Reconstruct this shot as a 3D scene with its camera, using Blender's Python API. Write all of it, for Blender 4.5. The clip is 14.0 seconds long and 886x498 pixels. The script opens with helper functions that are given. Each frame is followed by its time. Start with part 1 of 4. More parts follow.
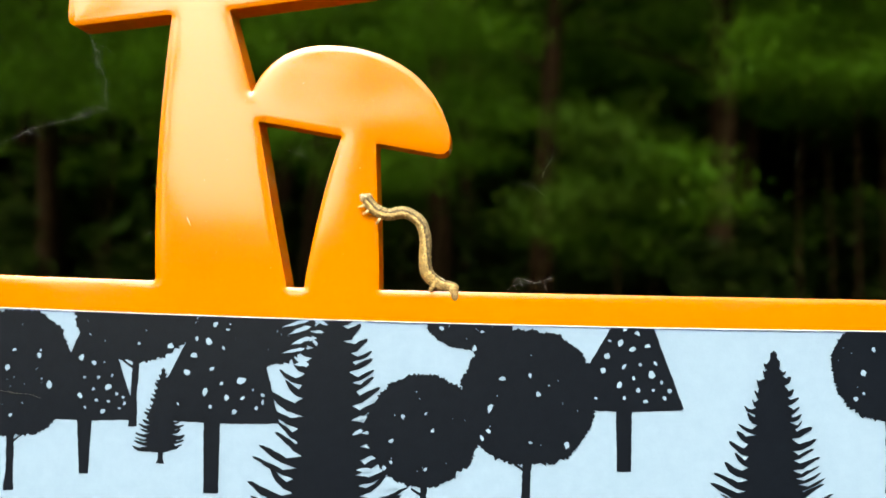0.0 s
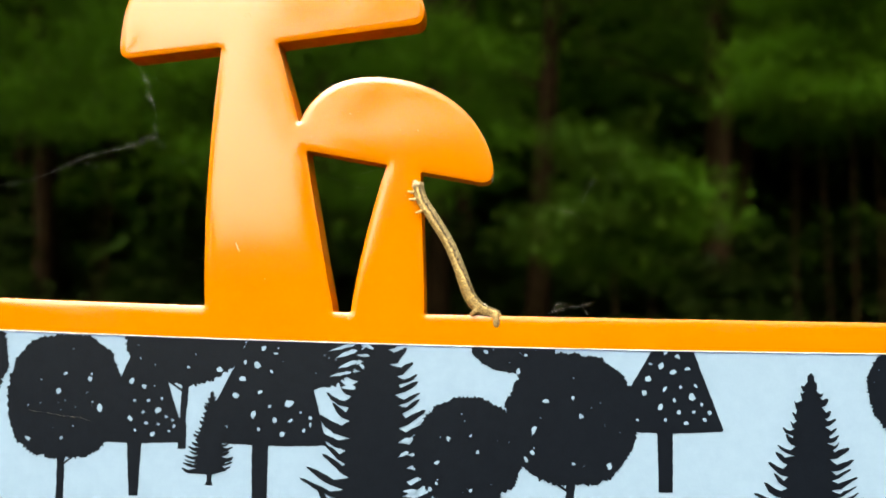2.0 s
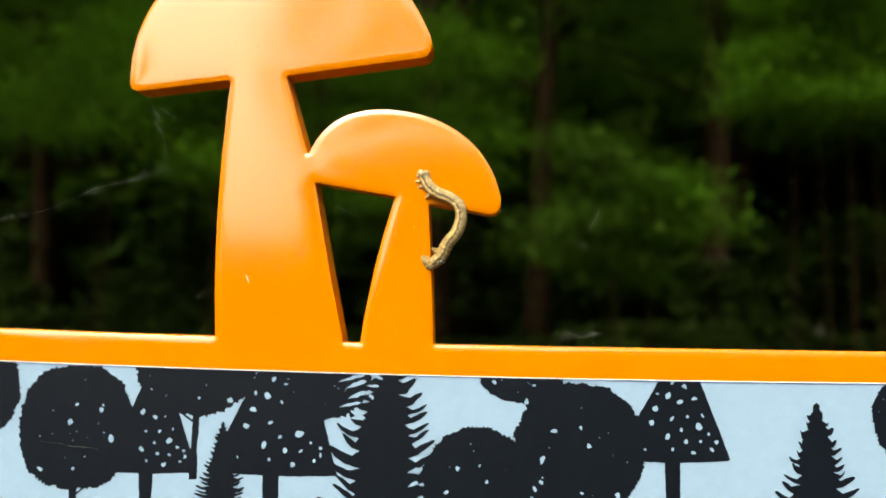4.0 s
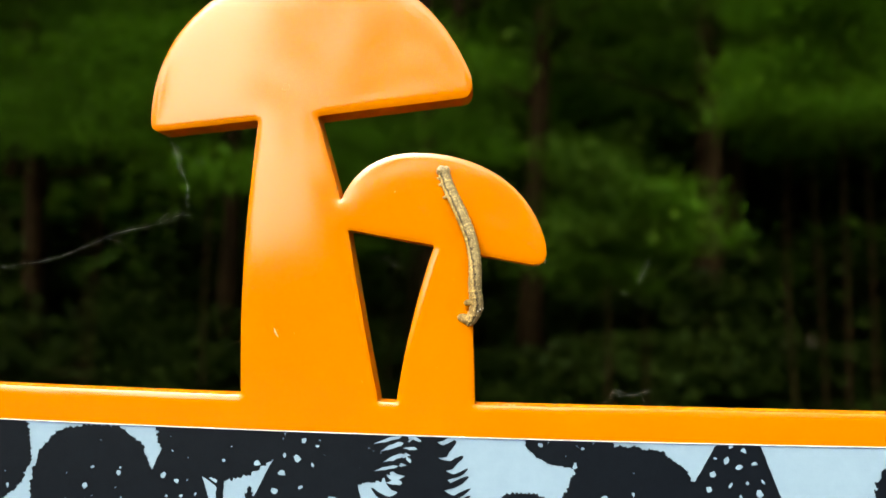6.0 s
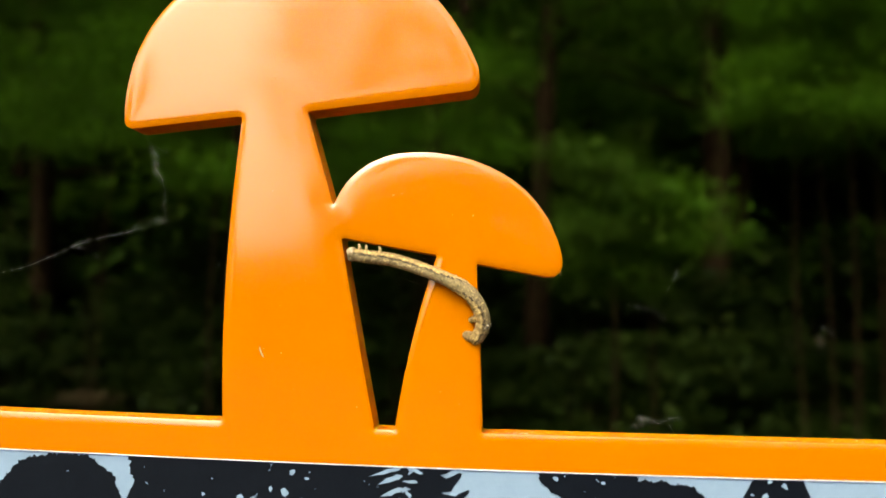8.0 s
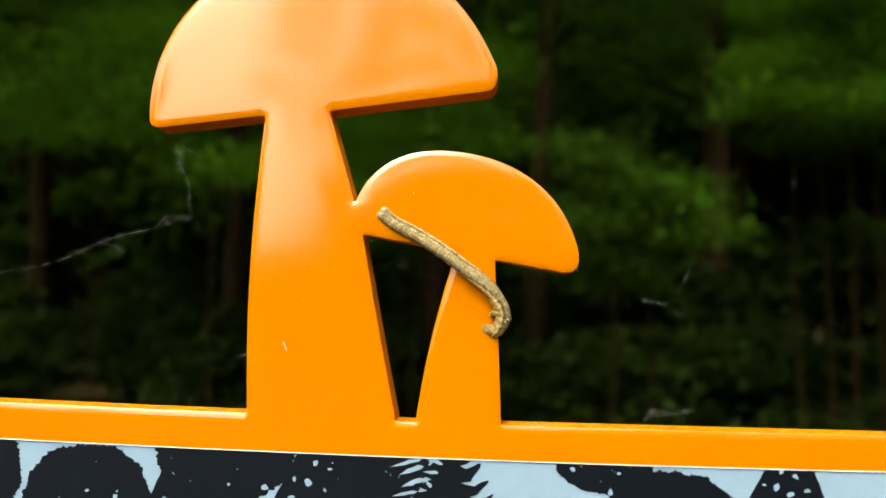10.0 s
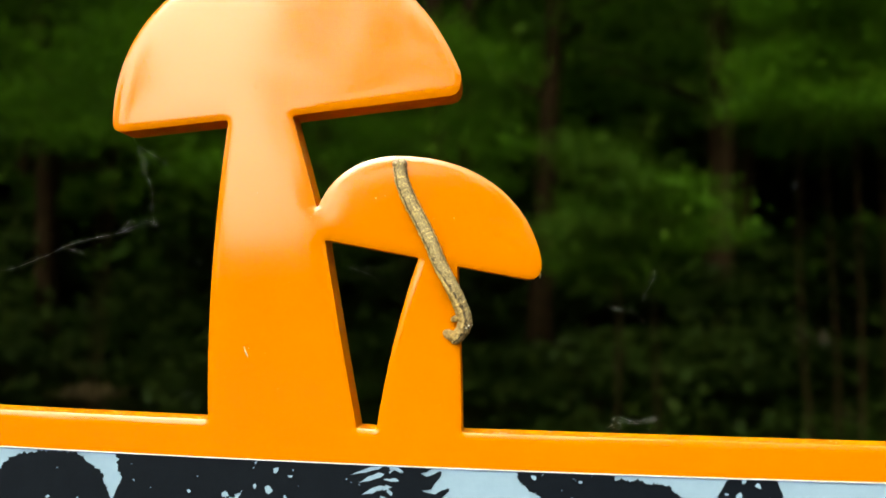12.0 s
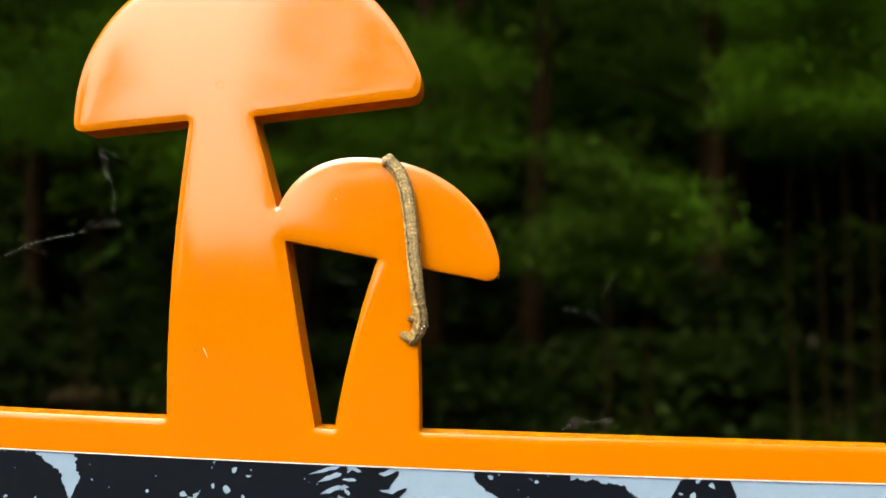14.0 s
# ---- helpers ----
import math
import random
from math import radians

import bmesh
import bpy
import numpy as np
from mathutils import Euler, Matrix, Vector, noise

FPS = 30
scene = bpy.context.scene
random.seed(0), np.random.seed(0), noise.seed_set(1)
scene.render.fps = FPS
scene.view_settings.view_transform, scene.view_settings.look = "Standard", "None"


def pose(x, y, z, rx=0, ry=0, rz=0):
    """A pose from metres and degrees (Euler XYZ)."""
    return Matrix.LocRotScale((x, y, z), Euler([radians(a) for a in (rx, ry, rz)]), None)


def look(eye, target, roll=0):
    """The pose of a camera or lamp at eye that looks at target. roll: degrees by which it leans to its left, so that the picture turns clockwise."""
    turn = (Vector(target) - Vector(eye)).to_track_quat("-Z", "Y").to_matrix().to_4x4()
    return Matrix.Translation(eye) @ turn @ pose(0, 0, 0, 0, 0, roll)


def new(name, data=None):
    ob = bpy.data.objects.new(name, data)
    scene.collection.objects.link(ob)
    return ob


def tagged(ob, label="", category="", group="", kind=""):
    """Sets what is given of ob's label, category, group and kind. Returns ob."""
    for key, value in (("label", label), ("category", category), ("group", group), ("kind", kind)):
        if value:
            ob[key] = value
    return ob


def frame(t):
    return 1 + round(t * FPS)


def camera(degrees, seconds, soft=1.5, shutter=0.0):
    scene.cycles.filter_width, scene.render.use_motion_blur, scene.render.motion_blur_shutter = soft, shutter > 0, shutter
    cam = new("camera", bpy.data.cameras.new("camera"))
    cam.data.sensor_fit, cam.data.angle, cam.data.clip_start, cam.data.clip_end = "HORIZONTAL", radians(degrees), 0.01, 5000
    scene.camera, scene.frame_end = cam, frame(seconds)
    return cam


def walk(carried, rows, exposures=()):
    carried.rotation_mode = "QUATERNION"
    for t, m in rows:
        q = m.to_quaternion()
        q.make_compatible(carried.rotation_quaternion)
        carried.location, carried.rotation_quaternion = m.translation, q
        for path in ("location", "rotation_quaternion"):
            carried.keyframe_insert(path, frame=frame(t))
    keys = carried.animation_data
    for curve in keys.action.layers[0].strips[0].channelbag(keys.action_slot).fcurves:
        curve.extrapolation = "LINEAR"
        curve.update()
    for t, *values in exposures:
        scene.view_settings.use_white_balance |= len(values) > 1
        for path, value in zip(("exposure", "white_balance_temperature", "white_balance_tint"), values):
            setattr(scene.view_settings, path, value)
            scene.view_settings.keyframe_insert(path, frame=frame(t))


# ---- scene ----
# The sign's face is the plane y = 0; sizes of the sign and its guest are given in millimetres from its origin.
MM = 0.001
BASE = 1.25                      # height of the sign's origin over the ground
cam = camera(60.0, 14.0, soft=1.6)
PATH = [
    (0.0, 16.14, -104.51, -12.03, 4.70, 2.31, -1.32),
    (0.5, 11.49, -105.35, -12.38, 4.58, 2.72, -1.35),
    (1.0, 10.40, -107.38, -11.90, 4.54, 3.14, -1.31),
    (1.5, 10.18, -108.71, -11.04, 4.54, 3.41, -1.22),
    (2.0, 9.87, -107.97, -11.31, 4.48, 3.69, -1.21),
    (4.5, 7.36, -109.54, -5.49, 4.34, 4.02, -0.88),
    (5.0, 3.71, -108.77, -3.43, 4.10, 4.20, -0.98),
    (5.5, 3.22, -104.83, -2.15, 4.02, 4.45, -0.98),
    (6.0, 1.42, -103.81, -1.34, 3.86, 4.65, -1.05),
    (6.5, 0.00, -102.21, 0.00, 3.91, 4.75, -1.29),
    (7.0, 0.45, -98.49, 0.77, 3.94, 4.82, -1.43),
    (7.5, 0.35, -95.22, 0.48, 4.10, 4.91, -0.98),
    (8.0, 0.96, -93.37, 0.78, 4.32, 4.62, -1.09),
    (8.5, -0.06, -93.25, -0.41, 4.44, 4.54, -1.05),
    (8.7, -1.44, -93.76, -0.82, 4.24, 4.40, -0.98),
    (10.8, -1.35, -96.13, 1.53, 4.41, 4.15, -1.30),
    (11.0, -0.98, -96.21, 1.53, 4.67, 4.12, -1.32),
    (11.5, 1.43, -94.54, 1.00, 4.69, 4.28, -1.20),
    (12.0, 3.82, -94.77, 1.62, 4.60, 4.25, -1.26),
    (12.5, 5.23, -95.15, 1.09, 4.28, 4.32, -1.42),
    (13.0, 6.54, -95.74, 0.88, 4.13, 4.33, -1.39),
    (13.5, 7.33, -95.27, 1.26, 4.09, 4.33, -1.46),
    (14.0, 7.84, -95.00, 1.48, 3.93, 4.45, -1.42),
]
walk(cam, [(t, pose(x * MM, y * MM, BASE + z * MM, 90 + pitch, roll, yaw)) for t, x, y, z, yaw, pitch, roll in PATH],
     exposures=[(0.0, 2.24, 7300, 2), (0.5, 2.3, 7300, 2), (1.5, 2.19, 7300, 2), (5.0, 2.05, 7300, 0), (7.0, 1.95, 7300, -1), (8.0, 1.83, 7300, 4), (8.7, 1.86, 7300, 4), (11.0, 1.96, 7300, -6), (12.5, 1.91, 7300, -5), (13.2, 1.87, 7300, -2), (14.0, 1.78, 7300, 7)])
cam.data.dof.use_dof = True
cam.data.dof.focus_distance = 0.0995
cam.data.dof.aperture_fstop = 20.0

# ---- light ----
SUN_UP, SUN_ROUND = 46.0, 206.0
world = bpy.data.worlds.new("world")
scene.world = world
world.use_nodes = True
wn, wl = world.node_tree.nodes, world.node_tree.links
sky = wn.new("ShaderNodeTexSky")
sky.sky_type, sky.sun_disc = "NISHITA", False
sky.sun_elevation, sky.sun_rotation = radians(SUN_UP), radians(SUN_ROUND)
sky.air_density, sky.dust_density, sky.ozone_density = 1.0, 6.0, 0.6
pale = wn.new("ShaderNodeHueSaturation")
pale.inputs["Saturation"].default_value = 0.22
wl.new(sky.outputs[0], pale.inputs["Color"])
wl.new(pale.outputs[0], wn["Background"].inputs["Color"])
wn["Background"].inputs["Strength"].default_value = 0.15
sun = new("sun", bpy.data.lights.new("sun", "SUN"))
sun.data.energy, sun.data.angle, sun.data.color = 0.72, radians(42), (1.0, 0.96, 0.9)
sun.matrix_world = look((0, 0, 0), (-math.sin(radians(SUN_ROUND)) * math.cos(radians(SUN_UP)),
                                   -math.cos(radians(SUN_ROUND)) * math.cos(radians(SUN_UP)), -math.sin(radians(SUN_UP))))


# ---- materials ----
def material(name, base, rough=0.5, metal=0.0, spec=0.5):
    m = bpy.data.materials.new(name)
    m.use_nodes = True
    b = m.node_tree.nodes["Principled BSDF"]
    b.inputs["Base Color"].default_value = (*base, 1)
    b.inputs["Roughness"].default_value = rough
    b.inputs["Metallic"].default_value = metal
    b.inputs["Specular IOR Level"].default_value = spec
    return m, m.node_tree.nodes, m.node_tree.links, b


def noise_node(n, l, scale, detail=4.0, rough=0.55, coords="Object", distort=0.0):
    c = n.new("ShaderNodeTexCoord")
    t = n.new("ShaderNodeTexNoise")
    t.inputs["Scale"].default_value = scale
    t.inputs["Detail"].default_value = detail
    t.inputs["Roughness"].default_value = rough
    t.inputs["Distortion"].default_value = distort
    l.new(c.outputs[coords], t.inputs["Vector"])
    return t


def ramp(n, l, source, stops):
    r = n.new("ShaderNodeValToRGB")
    e = r.color_ramp.elements
    while len(e) < len(stops):
        e.new(0.5)
    for i, (at, col) in enumerate(stops):
        e[i].position, e[i].color = at, (*col, 1)
    l.new(source, r.inputs[0])
    return r


def bump(n, l, b, source, strength, distance):
    u = n.new("ShaderNodeBump")
    u.inputs["Strength"].default_value, u.inputs["Distance"].default_value = strength, distance
    l.new(source, u.inputs["Height"])
    if b.inputs["Normal"].links:
        l.new(b.inputs["Normal"].links[0].from_socket, u.inputs["Normal"])
    l.new(u.outputs[0], b.inputs["Normal"])


def orange_plastic():
    m, n, l, b = material("orange_plastic", (0.5, 0.12, 0.002), 0.07, spec=0.56)
    t = noise_node(n, l, 60, 3)
    r = ramp(n, l, t.outputs[0], [(0.3, (0.355, 0.098, 0.001)), (0.7, (0.387, 0.107, 0.0014))])
    l.new(r.outputs[0], b.inputs["Base Color"])
    s = noise_node(n, l, 900, 3)
    q = ramp(n, l, s.outputs[0], [(0.35, (0.07, 0.07, 0.07)), (0.75, (0.13, 0.13, 0.13))])
    l.new(q.outputs[0], b.inputs["Roughness"])
    bump(n, l, b, noise_node(n, l, 90, 1).outputs[0], 0.03, 0.0008)
    bump(n, l, b, noise_node(n, l, 2500, 2).outputs[0], 0.04, 0.0001)
    return m


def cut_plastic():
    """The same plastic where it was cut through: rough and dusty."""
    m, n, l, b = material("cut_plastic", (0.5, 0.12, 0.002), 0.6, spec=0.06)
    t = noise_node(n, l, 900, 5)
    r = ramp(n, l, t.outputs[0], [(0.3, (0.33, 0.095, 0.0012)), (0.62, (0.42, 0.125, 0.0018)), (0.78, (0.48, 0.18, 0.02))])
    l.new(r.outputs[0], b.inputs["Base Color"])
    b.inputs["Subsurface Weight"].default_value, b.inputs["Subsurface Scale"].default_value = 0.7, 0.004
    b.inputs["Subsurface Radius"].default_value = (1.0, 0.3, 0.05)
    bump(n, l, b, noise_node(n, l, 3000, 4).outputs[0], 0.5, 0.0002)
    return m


def print_paint(name, low, high, rough):
    m, n, l, b = material(name, low, rough, spec=0.16)
    t = noise_node(n, l, 700, 5)
    r = ramp(n, l, t.outputs[0], [(0.3, low), (0.7, high)])
    l.new(r.outputs[0], b.inputs["Base Color"])
    bump(n, l, b, noise_node(n, l, 4000, 2).outputs[0], 0.08, 0.0001)
    return m


def foliage(name, dark, light, yellow):
    m, n, l, b = material(name, dark, 0.6, spec=0.08)
    g = n.new("ShaderNodeNewGeometry")
    r = ramp(n, l, g.outputs["Random Per Island"], [(0.0, dark), (0.7, light), (1.0, yellow)])
    l.new(r.outputs[0], b.inputs["Base Color"])
    tr = n.new("ShaderNodeBsdfTranslucent")
    l.new(r.outputs[0], tr.inputs["Color"])
    mix = n.new("ShaderNodeMixShader")
    mix.inputs[0].default_value = 0.35
    l.new(b.outputs[0], mix.inputs[1])
    l.new(tr.outputs[0], mix.inputs[2])
    l.new(mix.outputs[0], n["Material Output"].inputs["Surface"])
    return m


def bark():
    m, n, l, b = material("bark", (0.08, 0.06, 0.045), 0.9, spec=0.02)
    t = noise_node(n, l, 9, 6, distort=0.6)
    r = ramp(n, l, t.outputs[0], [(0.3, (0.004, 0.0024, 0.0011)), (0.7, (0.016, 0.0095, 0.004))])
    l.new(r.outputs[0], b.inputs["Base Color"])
    bump(n, l, b, t.outputs[0], 0.8, 0.03)
    return m


def forest_floor():
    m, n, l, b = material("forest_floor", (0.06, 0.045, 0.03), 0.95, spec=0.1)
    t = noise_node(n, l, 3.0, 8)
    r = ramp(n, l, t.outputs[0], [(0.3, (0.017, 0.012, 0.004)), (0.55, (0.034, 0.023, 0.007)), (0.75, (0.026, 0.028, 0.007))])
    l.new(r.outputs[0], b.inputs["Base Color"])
    bump(n, l, b, noise_node(n, l, 25, 5).outputs[0], 0.7, 0.04)
    return m


def larva_skin():
    m, n, l, b = material("larva_skin", (0.35, 0.26, 0.15), 0.6, spec=0.3)
    c = n.new("ShaderNodeTexCoord")
    x = n.new("ShaderNodeSeparateXYZ")
    l.new(c.outputs["Object"], x.inputs[0])
    # each ring of the body has its own mottling
    own = n.new("ShaderNodeObjectInfo")
    shift = n.new("ShaderNodeVectorMath")
    shift.operation = "MULTIPLY_ADD"
    shift.inputs[1].default_value = (0.031, 0.047, 0.067)
    l.new(own.outputs["Random"], shift.inputs[0])
    l.new(c.outputs["Object"], shift.inputs[2])

    def calc(op, first, second=None, third=None):
        k = n.new("ShaderNodeMath")
        k.operation = op
        for i, v in enumerate((first, second, third)):
            if v is not None:
                if isinstance(v, (int, float)):
                    k.inputs[i].default_value = v
                else:
                    l.new(v, k.inputs[i])
        return k.outputs[0]

    def own_noise(scale, detail, rough=0.6, squash=1.0):
        t = noise_node(n, l, scale, detail, rough)
        p = n.new("ShaderNodeMapping")
        p.inputs["Scale"].default_value = (1.0, 1.0, squash)
        l.new(shift.outputs[0], p.inputs["Vector"])
        l.new(p.outputs[0], t.inputs["Vector"])
        return t.outputs[0]

    def times(one, two, amount):
        k = n.new("ShaderNodeMixRGB")
        k.blend_type = "MULTIPLY"
        if isinstance(amount, float):
            k.inputs[0].default_value = amount
        else:
            l.new(amount, k.inputs[0])
        l.new(one, k.inputs[1])
        l.new(two, k.inputs[2])
        return k.outputs[0]

    angle = calc("ARCTAN2", calc("ABSOLUTE", x.outputs["Y"]), x.outputs["X"])
    wob = own_noise(1500, 3)
    around = calc("DIVIDE", calc("MULTIPLY_ADD", wob, 0.8, angle), 3.94)
    # belly, pale margin, dark side line, then the grey-tan back with faint lengthwise lines
    r = ramp(n, l, around, [
        (0.0, (0.157, 0.104, 0.038)), (0.34, (0.196, 0.134, 0.051)), (0.47, (0.205, 0.140, 0.054)), (0.53, (0.347, 0.267, 0.128)), (0.585, (0.336, 0.248, 0.106)), (0.61, (0.043, 0.029, 0.014)),
        (0.665, (0.054, 0.040, 0.021)), (0.69, (0.208, 0.167, 0.092)), (0.74, (0.184, 0.148, 0.082)), (0.765, (0.289, 0.231, 0.114)), (0.79, (0.184, 0.148, 0.082)),
        (0.85, (0.174, 0.140, 0.078)), (0.875, (0.280, 0.224, 0.110)), (0.91, (0.194, 0.157, 0.086))])
    even = ramp(n, l, around, [(0.0, (0.157, 0.104, 0.038)), (0.43, (0.240, 0.172, 0.072)), (0.57, (0.288, 0.216, 0.096)), (0.63, (0.097, 0.071, 0.037)), (0.70, (0.193, 0.154, 0.082)), (0.94, (0.194, 0.157, 0.086))])
    broken = n.new("ShaderNodeMixRGB")
    l.new(ramp(n, l, own_noise(520, 2), [(0.36, (0.15, 0.15, 0.15)), (0.5, (1, 1, 1))]).outputs[0], broken.inputs[0])
    l.new(even.outputs[0], broken.inputs[1])
    l.new(r.outputs[0], broken.inputs[2])
    fine = own_noise(4600, 5, 0.7, 0.7)
    f = ramp(n, l, fine, [(0.34, (0.3, 0.24, 0.16)), (0.43, (0.85, 0.8, 0.72)), (0.56, (1.15, 1.12, 1.04)), (0.65, (3.0, 2.8, 2.2))])
    blot = own_noise(620, 3, 0.6, 1.4)
    g = ramp(n, l, blot, [(0.30, (0.42, 0.36, 0.29)), (0.42, (0.85, 0.82, 0.78)), (0.60, (1.1, 1.08, 1.02)), (0.72, (1.3, 1.27, 1.1))])
    # fine wrinkles across the body and one pale fold on each ring
    wave = calc("SINE", calc("MULTIPLY_ADD", x.outputs["Z"], 2 * math.pi / 0.00030, calc("MULTIPLY", wob, 8.0)))
    lines = calc("SINE", calc("MULTIPLY_ADD", angle, 17.0, calc("MULTIPLY", wob, 7.0)))
    e = ramp(n, l, calc("MULTIPLY_ADD", lines, 0.5, 0.5), [(0.0, (0.62, 0.58, 0.52)), (0.35, (1, 1, 1)), (0.7, (1, 1, 1)), (1.0, (1.35, 1.3, 1.15))])
    h = ramp(n, l, calc("MULTIPLY_ADD", wave, 0.5, 0.5), [(0.0, (0.84, 0.82, 0.78)), (0.4, (1, 1, 1)), (0.85, (1.0, 1.0, 1.0)), (1.0, (1.25, 1.22, 1.1))])
    off = calc("ABSOLUTE", calc("ADD", x.outputs["Z"], calc("MULTIPLY_ADD", wob, 0.00024, -0.00012)))
    q = ramp(n, l, calc("DIVIDE", off, 0.0008), [(0.0, (2.1, 2.0, 1.5)), (0.05, (1.8, 1.72, 1.35)), (0.08, (0.88, 0.86, 0.82)), (0.18, (1, 1, 1))])
    col = times(times(times(times(broken.outputs[0], f.outputs[0], 0.9), g.outputs[0], 0.75), times(h.outputs[0], e.outputs[0], 0.4), 0.5), q.outputs[0], calc("MULTIPLY", own.outputs["Random"], 0.55))
    l.new(col, b.inputs["Base Color"])
    bump(n, l, b, fine, 0.9, 0.0003)
    bump(n, l, b, wave, 0.2, 0.00005)
    return m


def plain(name, low, high, scale, rough, spec=0.4):
    m, n, l, b = material(name, low, rough, spec=spec)
    t = noise_node(n, l, scale, 4)
    r = ramp(n, l, t.outputs[0], [(0.35, low), (0.68, high)])
    l.new(r.outputs[0], b.inputs["Base Color"])
    bump(n, l, b, t.outputs[0], 0.3, 0.2 / scale)
    return m


ORANGE = orange_plastic()
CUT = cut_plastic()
BLUE = print_paint("pale_blue_print", (0.143, 0.207, 0.286), (0.155, 0.222, 0.303), 0.38)
INK = print_paint("black_print", (0.0017, 0.0028, 0.0054), (0.0027, 0.0042, 0.0073), 0.34)
EDGE = print_paint("white_core", (0.5, 0.5, 0.48), (0.6, 0.6, 0.56), 0.5)
LEAF = foliage("leaf_green", (0.018, 0.05, 0.0023), (0.043, 0.108, 0.0051), (0.07, 0.135, 0.0076))
NEEDLE = foliage("shade_green", (0.014, 0.038, 0.0020), (0.034, 0.082, 0.0051), (0.055, 0.108, 0.0084))
# leaf green darkened to hold the shade deep in the wood
DEEP = foliage("deep_shade_green", (0.011, 0.027, 0.0020), (0.026, 0.058, 0.0037), (0.042, 0.074, 0.0059))
# near-black green: the gloom under the trees is in the colour itself
UNDER = foliage("undergrowth_shade_green", (0.0062, 0.0124, 0.0012), (0.0130, 0.0260, 0.0025), (0.0211, 0.0335, 0.0037))
BARK = bark()
FLOOR = forest_floor()
SKIN = larva_skin()
HEAD = plain("larva_head", (0.09, 0.06, 0.028), (0.36, 0.275, 0.15), 3400, 0.5)
LEGS = plain("larva_leg", (0.3, 0.2, 0.085), (0.46, 0.34, 0.17), 2600, 0.55)
SPOT = plain("larva_dark_spot", (0.012, 0.009, 0.006), (0.03, 0.022, 0.015), 3000, 0.5)
PALE = plain("larva_pale_spot", (0.55, 0.5, 0.38), (0.75, 0.7, 0.58), 3000, 0.5)
SILK = plain("silk", (0.26, 0.26, 0.25), (0.4, 0.4, 0.38), 900, 0.4)
WOOD = plain("weathered_wood", (0.16, 0.12, 0.08), (0.28, 0.22, 0.16), 30, 0.8)
DUST = plain("pale_grit", (0.2, 0.17, 0.12), (0.4, 0.37, 0.3), 2000, 0.8)


# ---- builders ----
def mesh_ob(name, verts, faces, mat, parent=None, label="", smooth=True, normals=None):
    me = bpy.data.meshes.new(name)
    me.from_pydata([tuple(v) for v in verts], [], [tuple(int(i) for i in f) for f in faces])
    me.materials.append(mat)
    me.update()
    if smooth:
        me.polygons.foreach_set("use_smooth", [True] * len(me.polygons))
    if normals is not None:
        me.normals_split_custom_set_from_vertices([tuple(v) for v in normals])
    ob = new(name, me)
    if parent:
        ob.parent = parent
    if label:
        tagged(ob, label)
    return ob


def part(name, bm, mat, parent, label="", smooth=True):
    me = bpy.data.meshes.new(name)
    bm.to_mesh(me)
    bm.free()
    me.materials.append(mat)
    if smooth:
        me.polygons.foreach_set("use_smooth", [True] * len(me.polygons))
    ob = new(name, me)
    ob.parent = parent
    if label:
        tagged(ob, label)
    return ob


def bez(p0, c1, c2, p1, n):
    out = []
    for i in range(1, n + 1):
        t = i / n
        u = 1 - t
        out.append(tuple(u ** 3 * a + 3 * u * u * t * b + 3 * u * t * t * c + t ** 3 * d for a, b, c, d in zip(p0, c1, c2, p1)))
    return out


def trace(start, *steps, step=0.6):
    """A closed outline: a step is a point for a straight run, or two controls and a point for a curve."""
    pts = [start]
    for s in steps:
        p = pts[-1]
        end = s if len(s) == 2 and not isinstance(s[0], tuple) else s[2]
        n = max(2, int(math.dist(p, end) / step))
        pts += bez(p, s[0], s[1], s[2], n) if isinstance(s[0], tuple) else [
            (p[0] + (s[0] - p[0]) * i / n, p[1] + (s[1] - p[1]) * i / n) for i in range(1, n + 1)]
    return pts


def tube(path, radii, sides=6, cap=True):
    """Vertices and faces of a bent tapering rod."""
    P = np.array(path, float)
    T = np.gradient(P, axis=0)
    T /= np.linalg.norm(T, axis=1)[:, None] + 1e-12
    ref = np.array([0.31, 0.87, 0.38])
    V, F = [], []
    for i, (p, t) in enumerate(zip(P, T)):
        a = np.cross(t, ref)
        a /= np.linalg.norm(a) + 1e-12
        b = np.cross(t, a)
        for k in range(sides):
            w = 2 * math.pi * k / sides
            V.append(p + radii[i] * (math.cos(w) * a + math.sin(w) * b))
        if i:
            for k in range(sides):
                q = (k + 1) % sides
                F.append(((i - 1) * sides + k, (i - 1) * sides + q, i * sides + q, i * sides + k))
    if cap:
        F.append(tuple(range(sides))[::-1])
        F.append(tuple(len(V) - sides + k for k in range(sides)))
    return V, F


def joined(pieces):
    V, F = [], []
    for v, f in pieces:
        o = len(V)
        V += list(v)
        F += [tuple(i + o for i in q) for q in f]
    return V, F


def here(p):
    """From the sign's millimetres to the world."""
    return (p[0] * MM, p[1] * MM, p[2] * MM)


# ---- ground ----
def build_ground():
    n = 60
    V, F = [], []
    for j in range(n + 1):
        for i in range(n + 1):
            a, b = 2 * i / n - 1, 2 * j / n - 1
            x, y = 400 * a * abs(a) ** 1.6, 400 * b * abs(b) ** 1.6
            z = 0.0 if math.hypot(x, y) < 1.2 else 0.10 * noise.noise((x * 0.35, y * 0.35, 0)) + 0.02 * noise.noise((x * 2, y * 2, 3))
            V.append((x, y, z * min(1, math.hypot(x, y) / 3)))
    for j in range(n):
        for i in range(n):
            k = j * (n + 1) + i
            F.append((k, k + 1, k + n + 2, k + n + 1))
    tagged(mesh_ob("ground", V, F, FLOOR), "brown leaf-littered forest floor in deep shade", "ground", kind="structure")


